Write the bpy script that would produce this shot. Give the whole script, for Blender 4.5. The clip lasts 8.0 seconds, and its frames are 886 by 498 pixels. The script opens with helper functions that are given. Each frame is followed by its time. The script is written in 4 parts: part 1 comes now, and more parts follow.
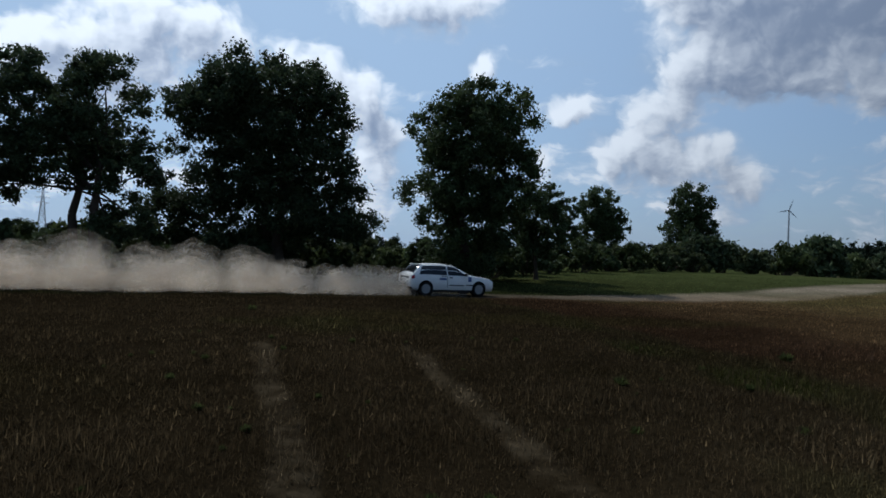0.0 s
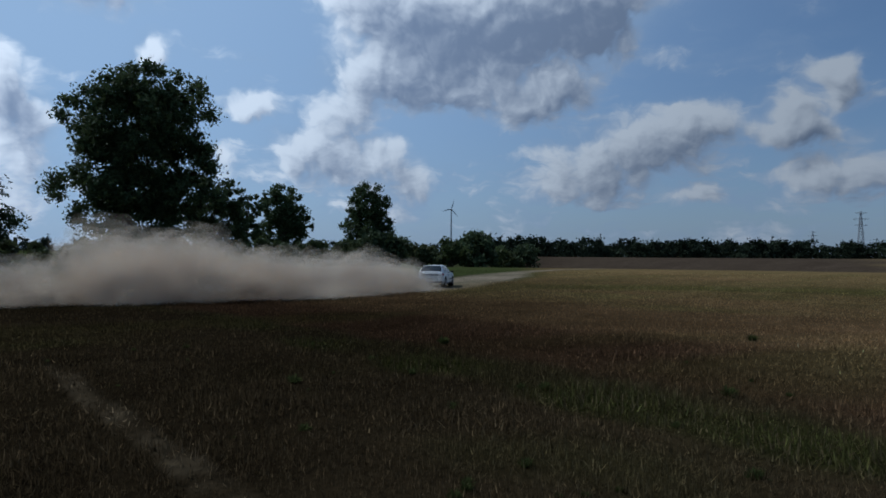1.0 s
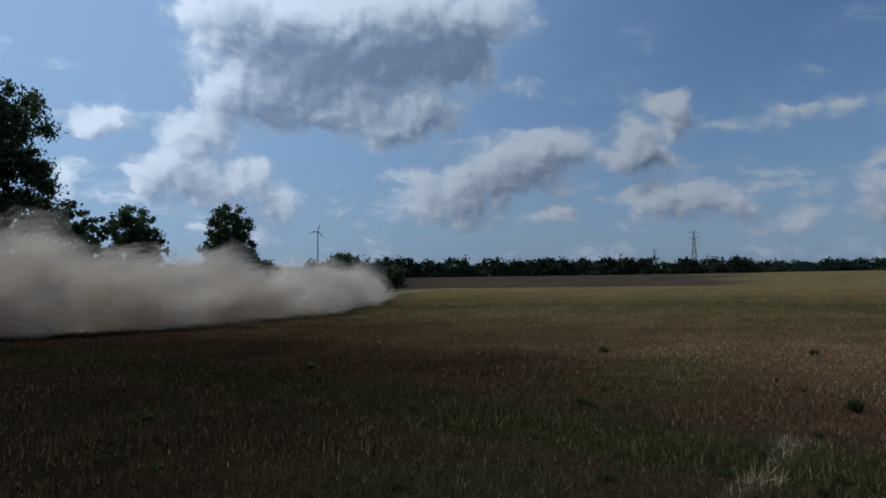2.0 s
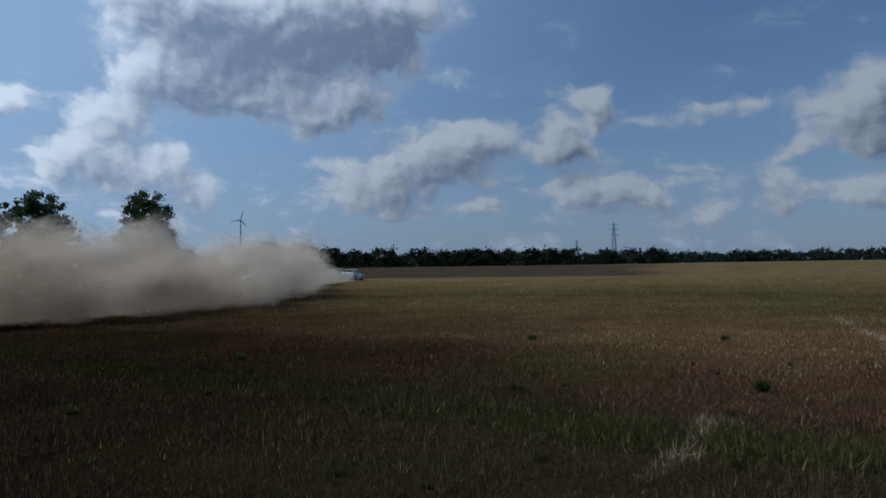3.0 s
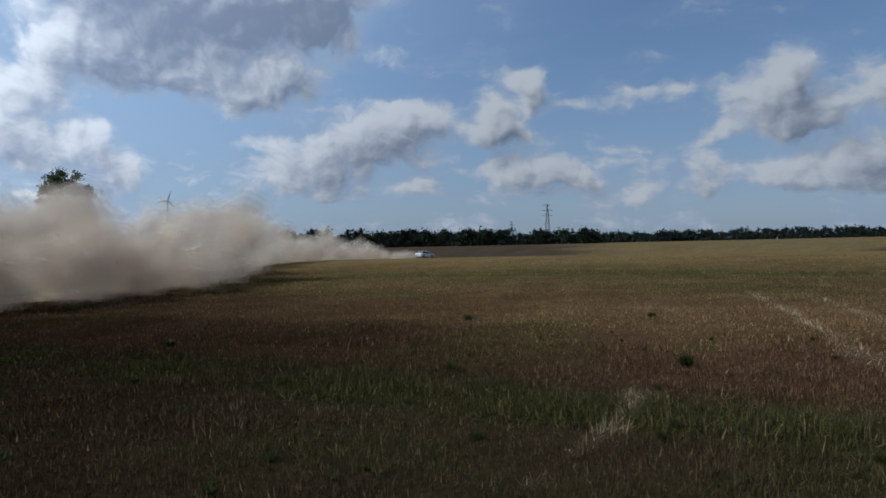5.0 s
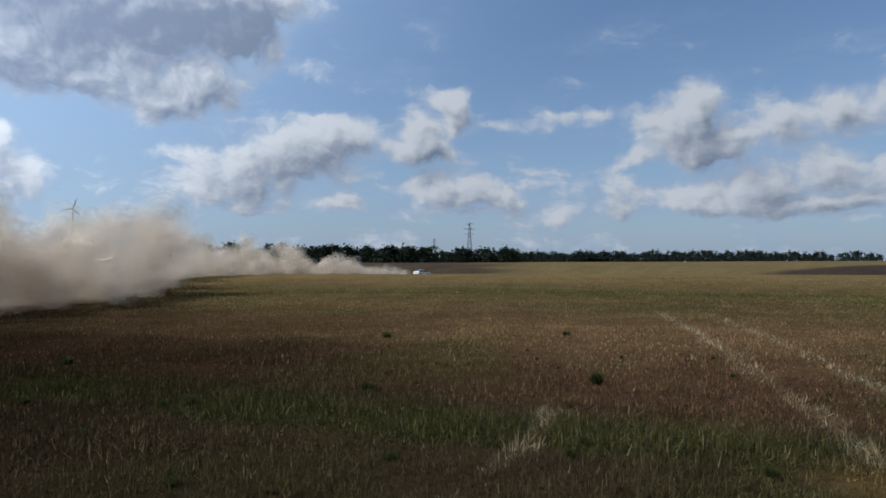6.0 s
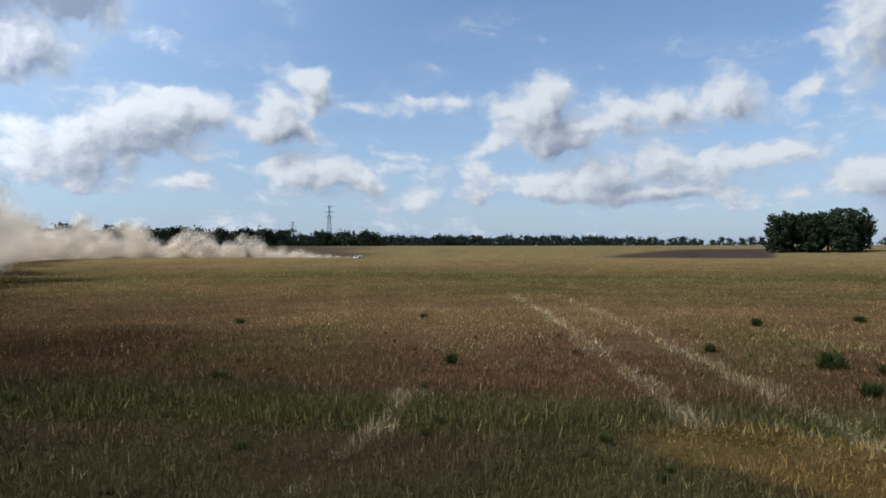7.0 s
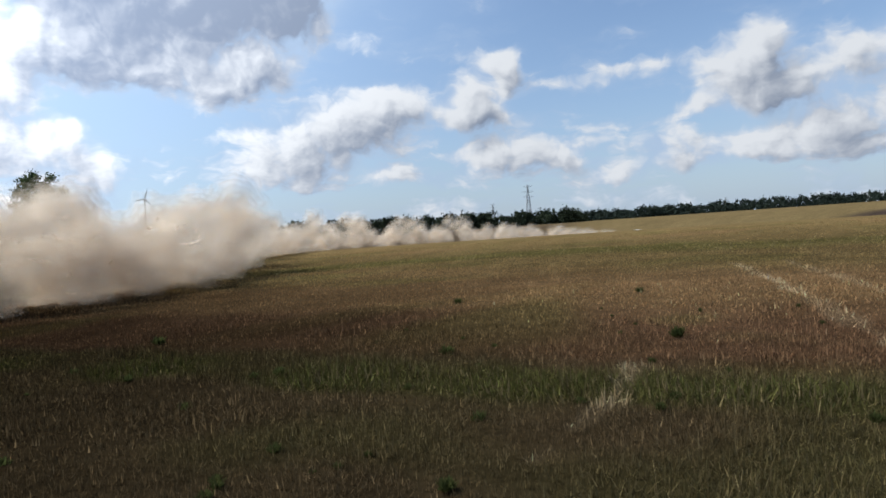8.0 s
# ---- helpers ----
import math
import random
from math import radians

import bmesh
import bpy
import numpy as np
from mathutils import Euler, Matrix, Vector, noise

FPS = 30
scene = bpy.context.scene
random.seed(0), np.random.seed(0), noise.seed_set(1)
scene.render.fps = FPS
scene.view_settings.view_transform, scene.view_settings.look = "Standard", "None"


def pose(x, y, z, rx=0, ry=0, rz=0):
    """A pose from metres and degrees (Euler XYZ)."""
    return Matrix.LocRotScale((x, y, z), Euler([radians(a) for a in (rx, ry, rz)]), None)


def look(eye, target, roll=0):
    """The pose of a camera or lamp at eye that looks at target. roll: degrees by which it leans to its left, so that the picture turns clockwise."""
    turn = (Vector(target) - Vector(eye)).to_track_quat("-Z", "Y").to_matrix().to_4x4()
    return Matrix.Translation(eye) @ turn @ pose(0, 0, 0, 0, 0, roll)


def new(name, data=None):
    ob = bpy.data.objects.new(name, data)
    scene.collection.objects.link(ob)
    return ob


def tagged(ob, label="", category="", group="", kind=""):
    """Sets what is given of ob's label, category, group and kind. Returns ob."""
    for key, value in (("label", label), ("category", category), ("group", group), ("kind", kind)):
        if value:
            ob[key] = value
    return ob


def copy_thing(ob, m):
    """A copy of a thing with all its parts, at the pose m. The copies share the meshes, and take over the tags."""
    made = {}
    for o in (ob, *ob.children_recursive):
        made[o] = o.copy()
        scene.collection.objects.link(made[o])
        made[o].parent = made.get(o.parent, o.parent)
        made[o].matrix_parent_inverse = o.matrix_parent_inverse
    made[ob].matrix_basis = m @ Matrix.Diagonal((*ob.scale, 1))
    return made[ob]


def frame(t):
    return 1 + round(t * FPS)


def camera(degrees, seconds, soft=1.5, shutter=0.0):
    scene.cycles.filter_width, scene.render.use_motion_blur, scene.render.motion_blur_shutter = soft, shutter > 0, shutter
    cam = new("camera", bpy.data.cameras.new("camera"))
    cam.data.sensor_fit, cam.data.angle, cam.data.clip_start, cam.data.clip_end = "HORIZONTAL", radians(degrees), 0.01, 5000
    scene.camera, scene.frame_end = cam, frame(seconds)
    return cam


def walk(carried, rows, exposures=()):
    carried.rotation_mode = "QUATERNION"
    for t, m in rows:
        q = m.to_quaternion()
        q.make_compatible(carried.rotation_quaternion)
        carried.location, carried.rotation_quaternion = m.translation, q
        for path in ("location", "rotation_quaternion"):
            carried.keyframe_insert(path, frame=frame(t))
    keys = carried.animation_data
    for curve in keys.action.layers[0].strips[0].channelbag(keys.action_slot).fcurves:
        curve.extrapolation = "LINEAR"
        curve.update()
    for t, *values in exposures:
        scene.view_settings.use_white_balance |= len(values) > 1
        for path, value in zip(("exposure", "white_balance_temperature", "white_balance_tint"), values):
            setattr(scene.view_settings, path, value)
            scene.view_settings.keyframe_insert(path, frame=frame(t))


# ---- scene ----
def aim(x, y, z, yaw, pitch, roll):
    """A camera pose: yaw to the left, pitch up, roll to the left, in degrees."""
    return pose(x, y, z, 90 + pitch, 0, yaw) @ pose(0, 0, 0, 0, 0, roll)


cam = camera(68.26, 8.0, soft=1.7)
walk(cam, [
    (0, aim(-0.000, -0.000, 1.642, -0.00, 0.50, 2.29)),
    (0.5, aim(0.122, 0.071, 1.654, -16.14, 1.17, 1.83)),
    (1, aim(0.210, 0.053, 1.651, -27.10, 1.01, 0.58)),
    (1.5, aim(0.295, 0.053, 1.644, -34.38, 2.08, -0.46)),
    (1.7, aim(0.286, 0.042, 1.647, -36.42, 2.42, -0.83)),
    (2.8, aim(0.080, 0.018, 1.641, -43.41, 2.71, -0.05)),
    (3, aim(0.066, 0.022, 1.642, -45.02, 1.96, -0.69)),
    (3.5, aim(0.068, 0.012, 1.651, -47.91, 0.69, -1.15)),
    (4, aim(0.096, 0.010, 1.651, -50.21, 0.29, -1.31)),
    (5.5, aim(0.082, 0.037, 1.647, -50.92, 0.13, -0.85)),
    (6, aim(0.108, -0.009, 1.662, -57.37, 1.62, -0.03)),
    (6.5, aim(0.121, -0.040, 1.664, -65.31, 0.91, 0.37)),
    (7, aim(0.145, -0.036, 1.653, -69.57, 0.18, 0.02)),
    (7.5, aim(0.141, -0.006, 1.653, -69.97, -0.94, -1.59)),
    (8, aim(0.026, 0.106, 1.635, -52.02, -1.13, -3.75)),
], exposures=[
    (0.0, -0.66, 5650, 7), (0.5, -0.76, 5450, 6), (1.0, -0.88, 5300, 6), (1.7, -0.82, 5300, 6), (3.0, -0.9, 5300, 6), (3.5, -0.8, 5350, 6), (4.2, -0.64, 5500, 7),
    (5.5, -0.42, 5700, 8), (6.5, 0.0, 5850, 8), (7.0, 0.22, 5950, 8), (8.0, 0.28, 6150, 9),
])

# ---- world, sun ----
scene.cycles.transparent_max_bounces = 128  # thin dust grains lie many deep
SUN_AZ, SUN_EL = -36.0, 47.0  # degrees clockwise from +y, and above the horizon


def link(tree, a, b):
    tree.links.new(a, b)


def node(tree, kind, **values):
    """A shader node with its properties set."""
    n = tree.nodes.new(kind)
    for key, value in values.items():
        if key == "operation":
            n.operation = value
        elif key == "data_type":
            n.data_type = value
        elif key == "blend_type":
            n.blend_type = value
    return n


def maths(tree, operation, a, b=None, c=None):
    n = node(tree, "ShaderNodeMath", operation=operation)
    for socket, value in zip(n.inputs, (a, b, c)):
        if value is None:
            continue
        if isinstance(value, (int, float)):
            socket.default_value = value
        else:
            link(tree, value, socket)
    return n.outputs[0]


LOBES = []


def lobe(az, el, wide, high, weight):
    """One swelling of a cumulus cloud, in degrees of the sky."""
    LOBES.append((az, el, wide, high, weight))


# great cloud
lobe(20.8, 15.5, 3.9, 2.3, 0.8)
lobe(25.2, 16.5, 5.0, 2.8, 0.8)
lobe(30.7, 20.1, 8.4, 3.3, 1.1)
lobe(35.6, 20.9, 6.8, 3.0, 1.1)
lobe(40.4, 22.3, 4.7, 2.5, 0.9)
lobe(24.7, 21.0, 5.0, 2.2, 0.8)
lobe(19.7, 22.1, 3.9, 2.1, 0.8)
lobe(33.7, 15.1, 3.9, 1.6, 0.8)
lobe(38.1, 15.0, 2.2, 1.6, 0.8)
lobe(34.4, 12.8, 1.7, 1.0, 0.8)
lobe(39.9, 18.5, 2.1, 1.7, 0.8)
lobe(27.8, 14.2, 4.0, 1.2, 0.7)
# small clouds
lobe(10.4, 12.8, 2.4, 1.2, 0.9)
lobe(2.7, 16.1, 1.2, 1.0, 0.9)
lobe(8.6, 8.3, 1.3, 1.3, 0.6)
lobe(-5.0, 20.7, 4.4, 1.7, 0.8)
lobe(-0.1, 21.0, 4.0, 1.7, 0.8)
# low cloud by tree
lobe(17.9, 12.2, 2.3, 1.4, 0.8)
lobe(15.8, 9.5, 2.0, 1.4, 0.7)
lobe(19.9, 8.3, 3.9, 1.9, 0.7)
lobe(13.9, 8.6, 1.4, 1.2, 0.6)
lobe(23.9, 6.5, 3.0, 1.5, 0.6)
lobe(22.4, 9.3, 1.5, 1.1, 0.6)
# long cloud
lobe(37.6, 7.0, 2.9, 1.5, 0.8)
lobe(41.0, 8.8, 3.5, 1.9, 0.8)
lobe(44.6, 10.8, 3.8, 1.9, 0.8)
lobe(49.0, 11.6, 2.6, 1.4, 0.8)
lobe(42.4, 6.7, 2.3, 1.0, 0.6)
lobe(46.9, 8.8, 2.6, 1.1, 0.6)
# tower cloud
lobe(55.1, 11.2, 1.5, 1.9, 0.9)
lobe(53.4, 10.1, 1.8, 0.9, 0.8)
lobe(56.3, 10.2, 2.3, 0.8, 0.8)
lobe(58.3, 14.1, 1.2, 1.2, 0.9)
lobe(58.2, 12.1, 0.9, 1.1, 0.5)
lobe(63.4, 12.0, 5.4, 0.8, 0.3)
lobe(68.4, 12.7, 3.5, 0.7, 0.27)
# sun side cloud
lobe(-32.6, 13.6, 4.2, 2.4, 0.9)
lobe(-23.4, 17.3, 5.4, 1.9, 1.0)
lobe(-27.3, 13.7, 5.1, 2.5, 0.9)
lobe(-18.1, 15.7, 2.7, 1.1, 0.7)
lobe(-7.6, 12.4, 1.7, 1.9, 0.8)
lobe(-6.0, 10.1, 2.2, 2.6, 0.8)
lobe(-6.8, 5.2, 2.9, 2.4, 0.6)
lobe(-11.5, 13.9, 3.8, 2.3, 0.8)
# heap cloud
lobe(77.3, 11.4, 3.0, 2.3, 0.9)
lobe(79.1, 13.4, 1.3, 1.5, 0.9)
lobe(79.7, 9.4, 2.6, 1.4, 0.8)
lobe(73.8, 9.1, 2.0, 0.7, 0.6)
# right cloud
lobe(84.4, 11.5, 1.7, 1.3, 0.7)
lobe(88.5, 12.0, 2.7, 1.3, 0.8)
lobe(93.2, 12.5, 1.9, 1.4, 0.9)
lobe(102.8, 15.6, 2.1, 3.5, 1.0)
lobe(99.1, 12.7, 1.1, 0.7, 0.7)
# low band
lobe(83.0, 6.9, 2.0, 1.3, 0.8)
lobe(87.6, 7.2, 2.9, 1.2, 0.8)
lobe(92.8, 7.2, 3.1, 1.3, 0.8)
lobe(97.6, 7.8, 2.9, 1.1, 0.8)
lobe(102.9, 5.8, 1.9, 1.1, 0.8)
lobe(72.3, 5.4, 3.7, 1.2, 0.65)
lobe(78.2, 5.8, 3.6, 1.2, 0.65)
lobe(87.1, 4.9, 5.4, 0.7, 0.4)
# low band left
lobe(58.6, 7.0, 3.6, 1.5, 0.75)
lobe(62.5, 5.9, 2.2, 1.1, 0.6)
lobe(48.3, 5.5, 2.2, 1.0, 0.65)
lobe(66.9, 4.4, 2.7, 0.9, 0.5)
lobe(40.8, 5.2, 1.0, 0.6, 0.5)


def cloud_group():
    """Cloud density over (azimuth, elevation) in degrees."""
    g = bpy.data.node_groups.new("cloud_density", "ShaderNodeTree")
    g.interface.new_socket("place", in_out="INPUT", socket_type="NodeSocketVector")
    g.interface.new_socket("density", in_out="OUTPUT", socket_type="NodeSocketFloat")
    g.interface.new_socket("mass", in_out="OUTPUT", socket_type="NodeSocketFloat")
    inp, out = g.nodes.new("NodeGroupInput"), g.nodes.new("NodeGroupOutput")
    # ragged, billowing displacement of the outline
    def shift(scale, amount, source):
        n = g.nodes.new("ShaderNodeTexNoise")
        n.inputs["Scale"].default_value, n.inputs["Detail"].default_value, n.inputs["Roughness"].default_value = scale, 2, 0.5
        link(g, source, n.inputs["Vector"])
        v = node(g, "ShaderNodeVectorMath", operation="MULTIPLY_ADD")
        link(g, n.outputs["Color"], v.inputs[0])
        v.inputs[1].default_value, v.inputs[2].default_value = (amount, amount, 0), (-amount / 2, -amount / 2, 0)
        a = node(g, "ShaderNodeVectorMath", operation="ADD")
        link(g, source, a.inputs[0])
        link(g, v.outputs[0], a.inputs[1])
        return a.outputs[0]
    p = shift(1.1, 0.75, shift(0.3, 2.2, inp.outputs[0]))
    total = None
    for az, el, wide, high, weight in LOBES:
        m = node(g, "ShaderNodeVectorMath", operation="MULTIPLY_ADD")
        link(g, p, m.inputs[0])
        m.inputs[1].default_value, m.inputs[2].default_value = (1 / wide, 1 / high, 0), (-az / wide, -el / high, 0)
        d = node(g, "ShaderNodeVectorMath", operation="DOT_PRODUCT")
        link(g, m.outputs[0], d.inputs[0])
        link(g, m.outputs[0], d.inputs[1])
        fall = maths(g, "POWER", 0.36, d.outputs["Value"])
        total = maths(g, "MULTIPLY_ADD", fall, weight, 0.0 if total is None else total)
    # round cauliflower billows at several sizes, and a low broken layer that goes on all round the horizon
    n = g.nodes.new("ShaderNodeTexVoronoi")
    n.voronoi_dimensions, n.feature, n.normalize = "2D", "SMOOTH_F1", True
    n.inputs["Scale"].default_value, n.inputs["Detail"].default_value, n.inputs["Roughness"].default_value = 0.36, 2.0, 0.42
    n.inputs["Lacunarity"].default_value, n.inputs["Smoothness"].default_value = 2.4, 0.4
    link(g, p, n.inputs["Vector"])
    wisp = g.nodes.new("ShaderNodeTexNoise")
    wisp.inputs["Scale"].default_value, wisp.inputs["Detail"].default_value, wisp.inputs["Roughness"].default_value = 0.45, 5, 0.5
    link(g, p, wisp.inputs["Vector"])
    flat = node(g, "ShaderNodeVectorMath", operation="MULTIPLY")
    link(g, p, flat.inputs[0])
    flat.inputs[1].default_value = (0.1, 0.34, 0)
    low = g.nodes.new("ShaderNodeTexNoise")
    low.inputs["Scale"].default_value, low.inputs["Detail"].default_value, low.inputs["Roughness"].default_value = 1.0, 5, 0.6
    link(g, flat.outputs[0], low.inputs["Vector"])
    up = g.nodes.new("ShaderNodeSeparateXYZ")
    link(g, inp.outputs[0], up.inputs[0])
    band = maths(g, "MULTIPLY", maths(g, "POWER", 0.93, maths(g, "ABSOLUTE", maths(g, "SUBTRACT", up.outputs[1], 5.0))), maths(g, "MULTIPLY_ADD", low.outputs["Fac"], 2.4, -1.06))
    total = maths(g, "ADD", total, maths(g, "MAXIMUM", band, 0.0))
    # thick clouds level off, so that their inner billows still show
    total = maths(g, "MULTIPLY_ADD", maths(g, "POWER", 0.45, total), -1.35, 1.35)
    billow = maths(g, "MULTIPLY_ADD", n.outputs["Distance"], -2.0, 0.62)
    grain = maths(g, "MULTIPLY_ADD", wisp.outputs["Fac"], 0.5, maths(g, "ADD", billow, -0.25))
    soft_total = maths(g, "MULTIPLY", total, maths(g, "MULTIPLY_ADD", wisp.outputs["Fac"], 0.4, 0.8))
    edge = maths(g, "MULTIPLY", grain, maths(g, "MINIMUM", maths(g, "MULTIPLY_ADD", total, 1.2, 0.03), 0.7))
    link(g, maths(g, "ADD", soft_total, edge), out.inputs[0])
    link(g, total, out.inputs[1])
    return g


def sky():
    w = bpy.data.worlds.new("sky")
    scene.world = w
    w.use_nodes = True
    t = w.node_tree
    bg = t.nodes["Background"]
    bg.inputs["Strength"].default_value = 0.118
    air = t.nodes.new("ShaderNodeTexSky")
    air.sky_type, air.sun_disc = "NISHITA", False
    air.sun_elevation, air.sun_rotation = radians(SUN_EL), radians(SUN_AZ)
    air.air_density, air.dust_density, air.ozone_density = 1.0, 1.1, 3.0
    geo = t.nodes.new("ShaderNodeTexCoord")
    xyz = t.nodes.new("ShaderNodeSeparateXYZ")
    link(t, geo.outputs["Generated"], xyz.inputs[0])
    az = maths(t, "MULTIPLY", maths(t, "ARCTAN2", xyz.outputs[0], xyz.outputs[1]), 57.2958)
    el = maths(t, "MULTIPLY", maths(t, "ARCSINE", xyz.outputs[2]), 57.2958)
    place = t.nodes.new("ShaderNodeCombineXYZ")
    link(t, az, place.inputs[0])
    link(t, el, place.inputs[1])
    group = cloud_group()

    def density(dx, dy):
        s = node(t, "ShaderNodeVectorMath", operation="ADD")
        link(t, place.outputs[0], s.inputs[0])
        s.inputs[1].default_value = (dx, dy, 0)
        n = t.nodes.new("ShaderNodeGroup")
        n.node_tree = group
        link(t, s.outputs[0], n.inputs[0])
        return n.outputs

    def ramp(value, low, high):
        m = t.nodes.new("ShaderNodeMapRange")
        m.interpolation_type = "SMOOTHSTEP"
        m.inputs["From Min"].default_value, m.inputs["From Max"].default_value = low, high
        link(t, value, m.inputs["Value"])
        return m.outputs["Result"]

    def mix(fac, a, b):
        m = t.nodes.new("ShaderNodeMix")
        m.data_type = "RGBA"
        if isinstance(fac, float):
            m.inputs[0].default_value = fac
        else:
            link(t, fac, m.inputs[0])
        for socket, value in ((m.inputs[6], a), (m.inputs[7], b)):
            if isinstance(value, tuple):
                socket.default_value = (*value, 1)
            else:
                link(t, value, socket)
        return m.outputs[2]

    (here, mass), (sunward, near_mass), (_, far_mass) = density(0, 0), density(-0.55, 0.6), density(-1.4, 2.0)
    cover = ramp(here, 0.15, 0.62)
    # milky glow of the air on the sun's side
    towards = node(t, "ShaderNodeVectorMath", operation="DOT_PRODUCT")
    link(t, geo.outputs["Generated"], towards.inputs[0])
    a, e = radians(SUN_AZ), radians(SUN_EL)
    towards.inputs[1].default_value = (math.sin(a) * math.cos(e), math.cos(a) * math.cos(e), math.sin(e))
    glow = ramp(towards.outputs["Value"], 0.05, 0.95)
    # a cloud is grey where there is more cloud between it and the sun, bright on its sunward faces
    depth = maths(t, "MULTIPLY_ADD", near_mass, 0.3, maths(t, "MULTIPLY", far_mass, 0.75))
    facing = maths(t, "MULTIPLY", maths(t, "SUBTRACT", sunward, here), 0.6)
    shade = ramp(maths(t, "ADD", depth, facing), 0.08, 1.2)
    bright = node(t, "ShaderNodeVectorMath", operation="SCALE")
    link(t, mix(shade, CLOUD_WHITE, CLOUD_GREY), bright.inputs[0])
    link(t, maths(t, "MULTIPLY_ADD", glow, 1.2, 0.82), bright.inputs["Scale"])
    cloud = bright.outputs[0]
    # milky air towards the horizon
    haze = maths(t, "MULTIPLY", maths(t, "POWER", 0.9, maths(t, "MAXIMUM", el, 0.0)), 0.8)
    clear = mix(haze, air.outputs[0], HAZE)
    veil = maths(t, "MULTIPLY", ramp(mass, 0.02, 0.55), 0.75)
    clear = mix(veil, clear, VEIL)
    clear = mix(maths(t, "MULTIPLY", glow, 0.8), clear, GLARE)
    final = mix(cover, clear, cloud)
    link(t, final, bg.inputs["Color"])


CLOUD_WHITE, CLOUD_GREY = (6.5, 6.55, 6.65), (1.9, 2.25, 2.95)
HAZE, VEIL, GLARE = (3.0, 3.65, 4.6), (3.1, 3.8, 4.9), (5.8, 7.4, 9.3)
sky()

sun = new("sun", bpy.data.lights.new("sun", "SUN"))
sun.data.energy, sun.data.angle, sun.data.color = 4.4, radians(0.6), (1.0, 0.93, 0.82)
_a, _e = radians(SUN_AZ), radians(SUN_EL)
sun.matrix_world = look((math.sin(_a) * math.cos(_e) * 50, math.cos(_a) * math.cos(_e) * 50, math.sin(_e) * 50), (0, 0, 0))


# ---- materials ----
def material(name, colour=(0.5, 0.5, 0.5), rough=0.7, metal=0.0, grain=0.0, scale=8.0, bump=0.0, attribute="", spread=0.0, through_light=0.0):
    """Principled material with two scales of noise in colour, optional bump, a colour attribute and per-object variation."""
    m = bpy.data.materials.new(name)
    m.use_nodes = True
    t = m.node_tree
    b = t.nodes["Principled BSDF"]
    b.inputs["Roughness"].default_value, b.inputs["Metallic"].default_value = rough, metal
    b.inputs["Specular IOR Level"].default_value = 0.5 if rough < 0.55 else (0.08 if rough < 0.89 else 0.0)
    base = None
    if attribute:
        a = t.nodes.new("ShaderNodeAttribute")
        a.attribute_name = attribute
        base = a.outputs["Color"]
    else:
        c = t.nodes.new("ShaderNodeRGB")
        c.outputs[0].default_value = (*colour, 1)
        base = c.outputs[0]
    if grain or bump or spread:
        geo = t.nodes.new("ShaderNodeTexCoord")
        fine, wide = t.nodes.new("ShaderNodeTexNoise"), t.nodes.new("ShaderNodeTexNoise")
        for n, s, d in ((fine, scale, 6), (wide, scale * 0.13, 3)):
            n.inputs["Scale"].default_value, n.inputs["Detail"].default_value = s, d
            link(t, geo.outputs["Object"], n.inputs["Vector"])
        both = maths(t, "ADD", fine.outputs["Fac"], wide.outputs["Fac"])
        factor = maths(t, "MULTIPLY_ADD", both, 2 * grain, 1 - 2 * grain)
        if spread:
            info = t.nodes.new("ShaderNodeObjectInfo")
            factor = maths(t, "MULTIPLY", factor, maths(t, "MULTIPLY_ADD", info.outputs["Random"], 2 * spread, 1 - spread))
        v = node(t, "ShaderNodeVectorMath", operation="SCALE")
        link(t, base, v.inputs[0])
        link(t, factor, v.inputs["Scale"])
        base = v.outputs[0]
        if bump:
            bp = t.nodes.new("ShaderNodeBump")
            bp.inputs["Strength"].default_value, bp.inputs["Distance"].default_value = bump, 0.03
            link(t, fine.outputs["Fac"], bp.inputs["Height"])
            link(t, bp.outputs[0], b.inputs["Normal"])
    link(t, base, b.inputs["Base Color"])
    if through_light:
        tr = t.nodes.new("ShaderNodeBsdfTranslucent")
        link(t, base, tr.inputs["Color"])
        mx = t.nodes.new("ShaderNodeMixShader")
        mx.inputs[0].default_value = through_light
        link(t, b.outputs[0], mx.inputs[1])
        link(t, tr.outputs[0], mx.inputs[2])
        link(t, mx.outputs[0], t.nodes["Material Output"].inputs["Surface"])
    return m


GROUND = material("field_soil", rough=0.95, grain=0.6, scale=11.0, bump=0.8, attribute="tint")
STUBBLE = material("stubble_straw", rough=0.9, attribute="tint", through_light=0.55)
BARK = material("bark", (0.07, 0.055, 0.042), 0.9, grain=0.4, scale=6, bump=0.6)
LEAF = material("oak_leaf", rough=0.6, attribute="tint", spread=0.15, grain=0.1, scale=0.6, through_light=0.3)
FAR_LEAF = material("far_foliage", rough=0.9, attribute="tint")


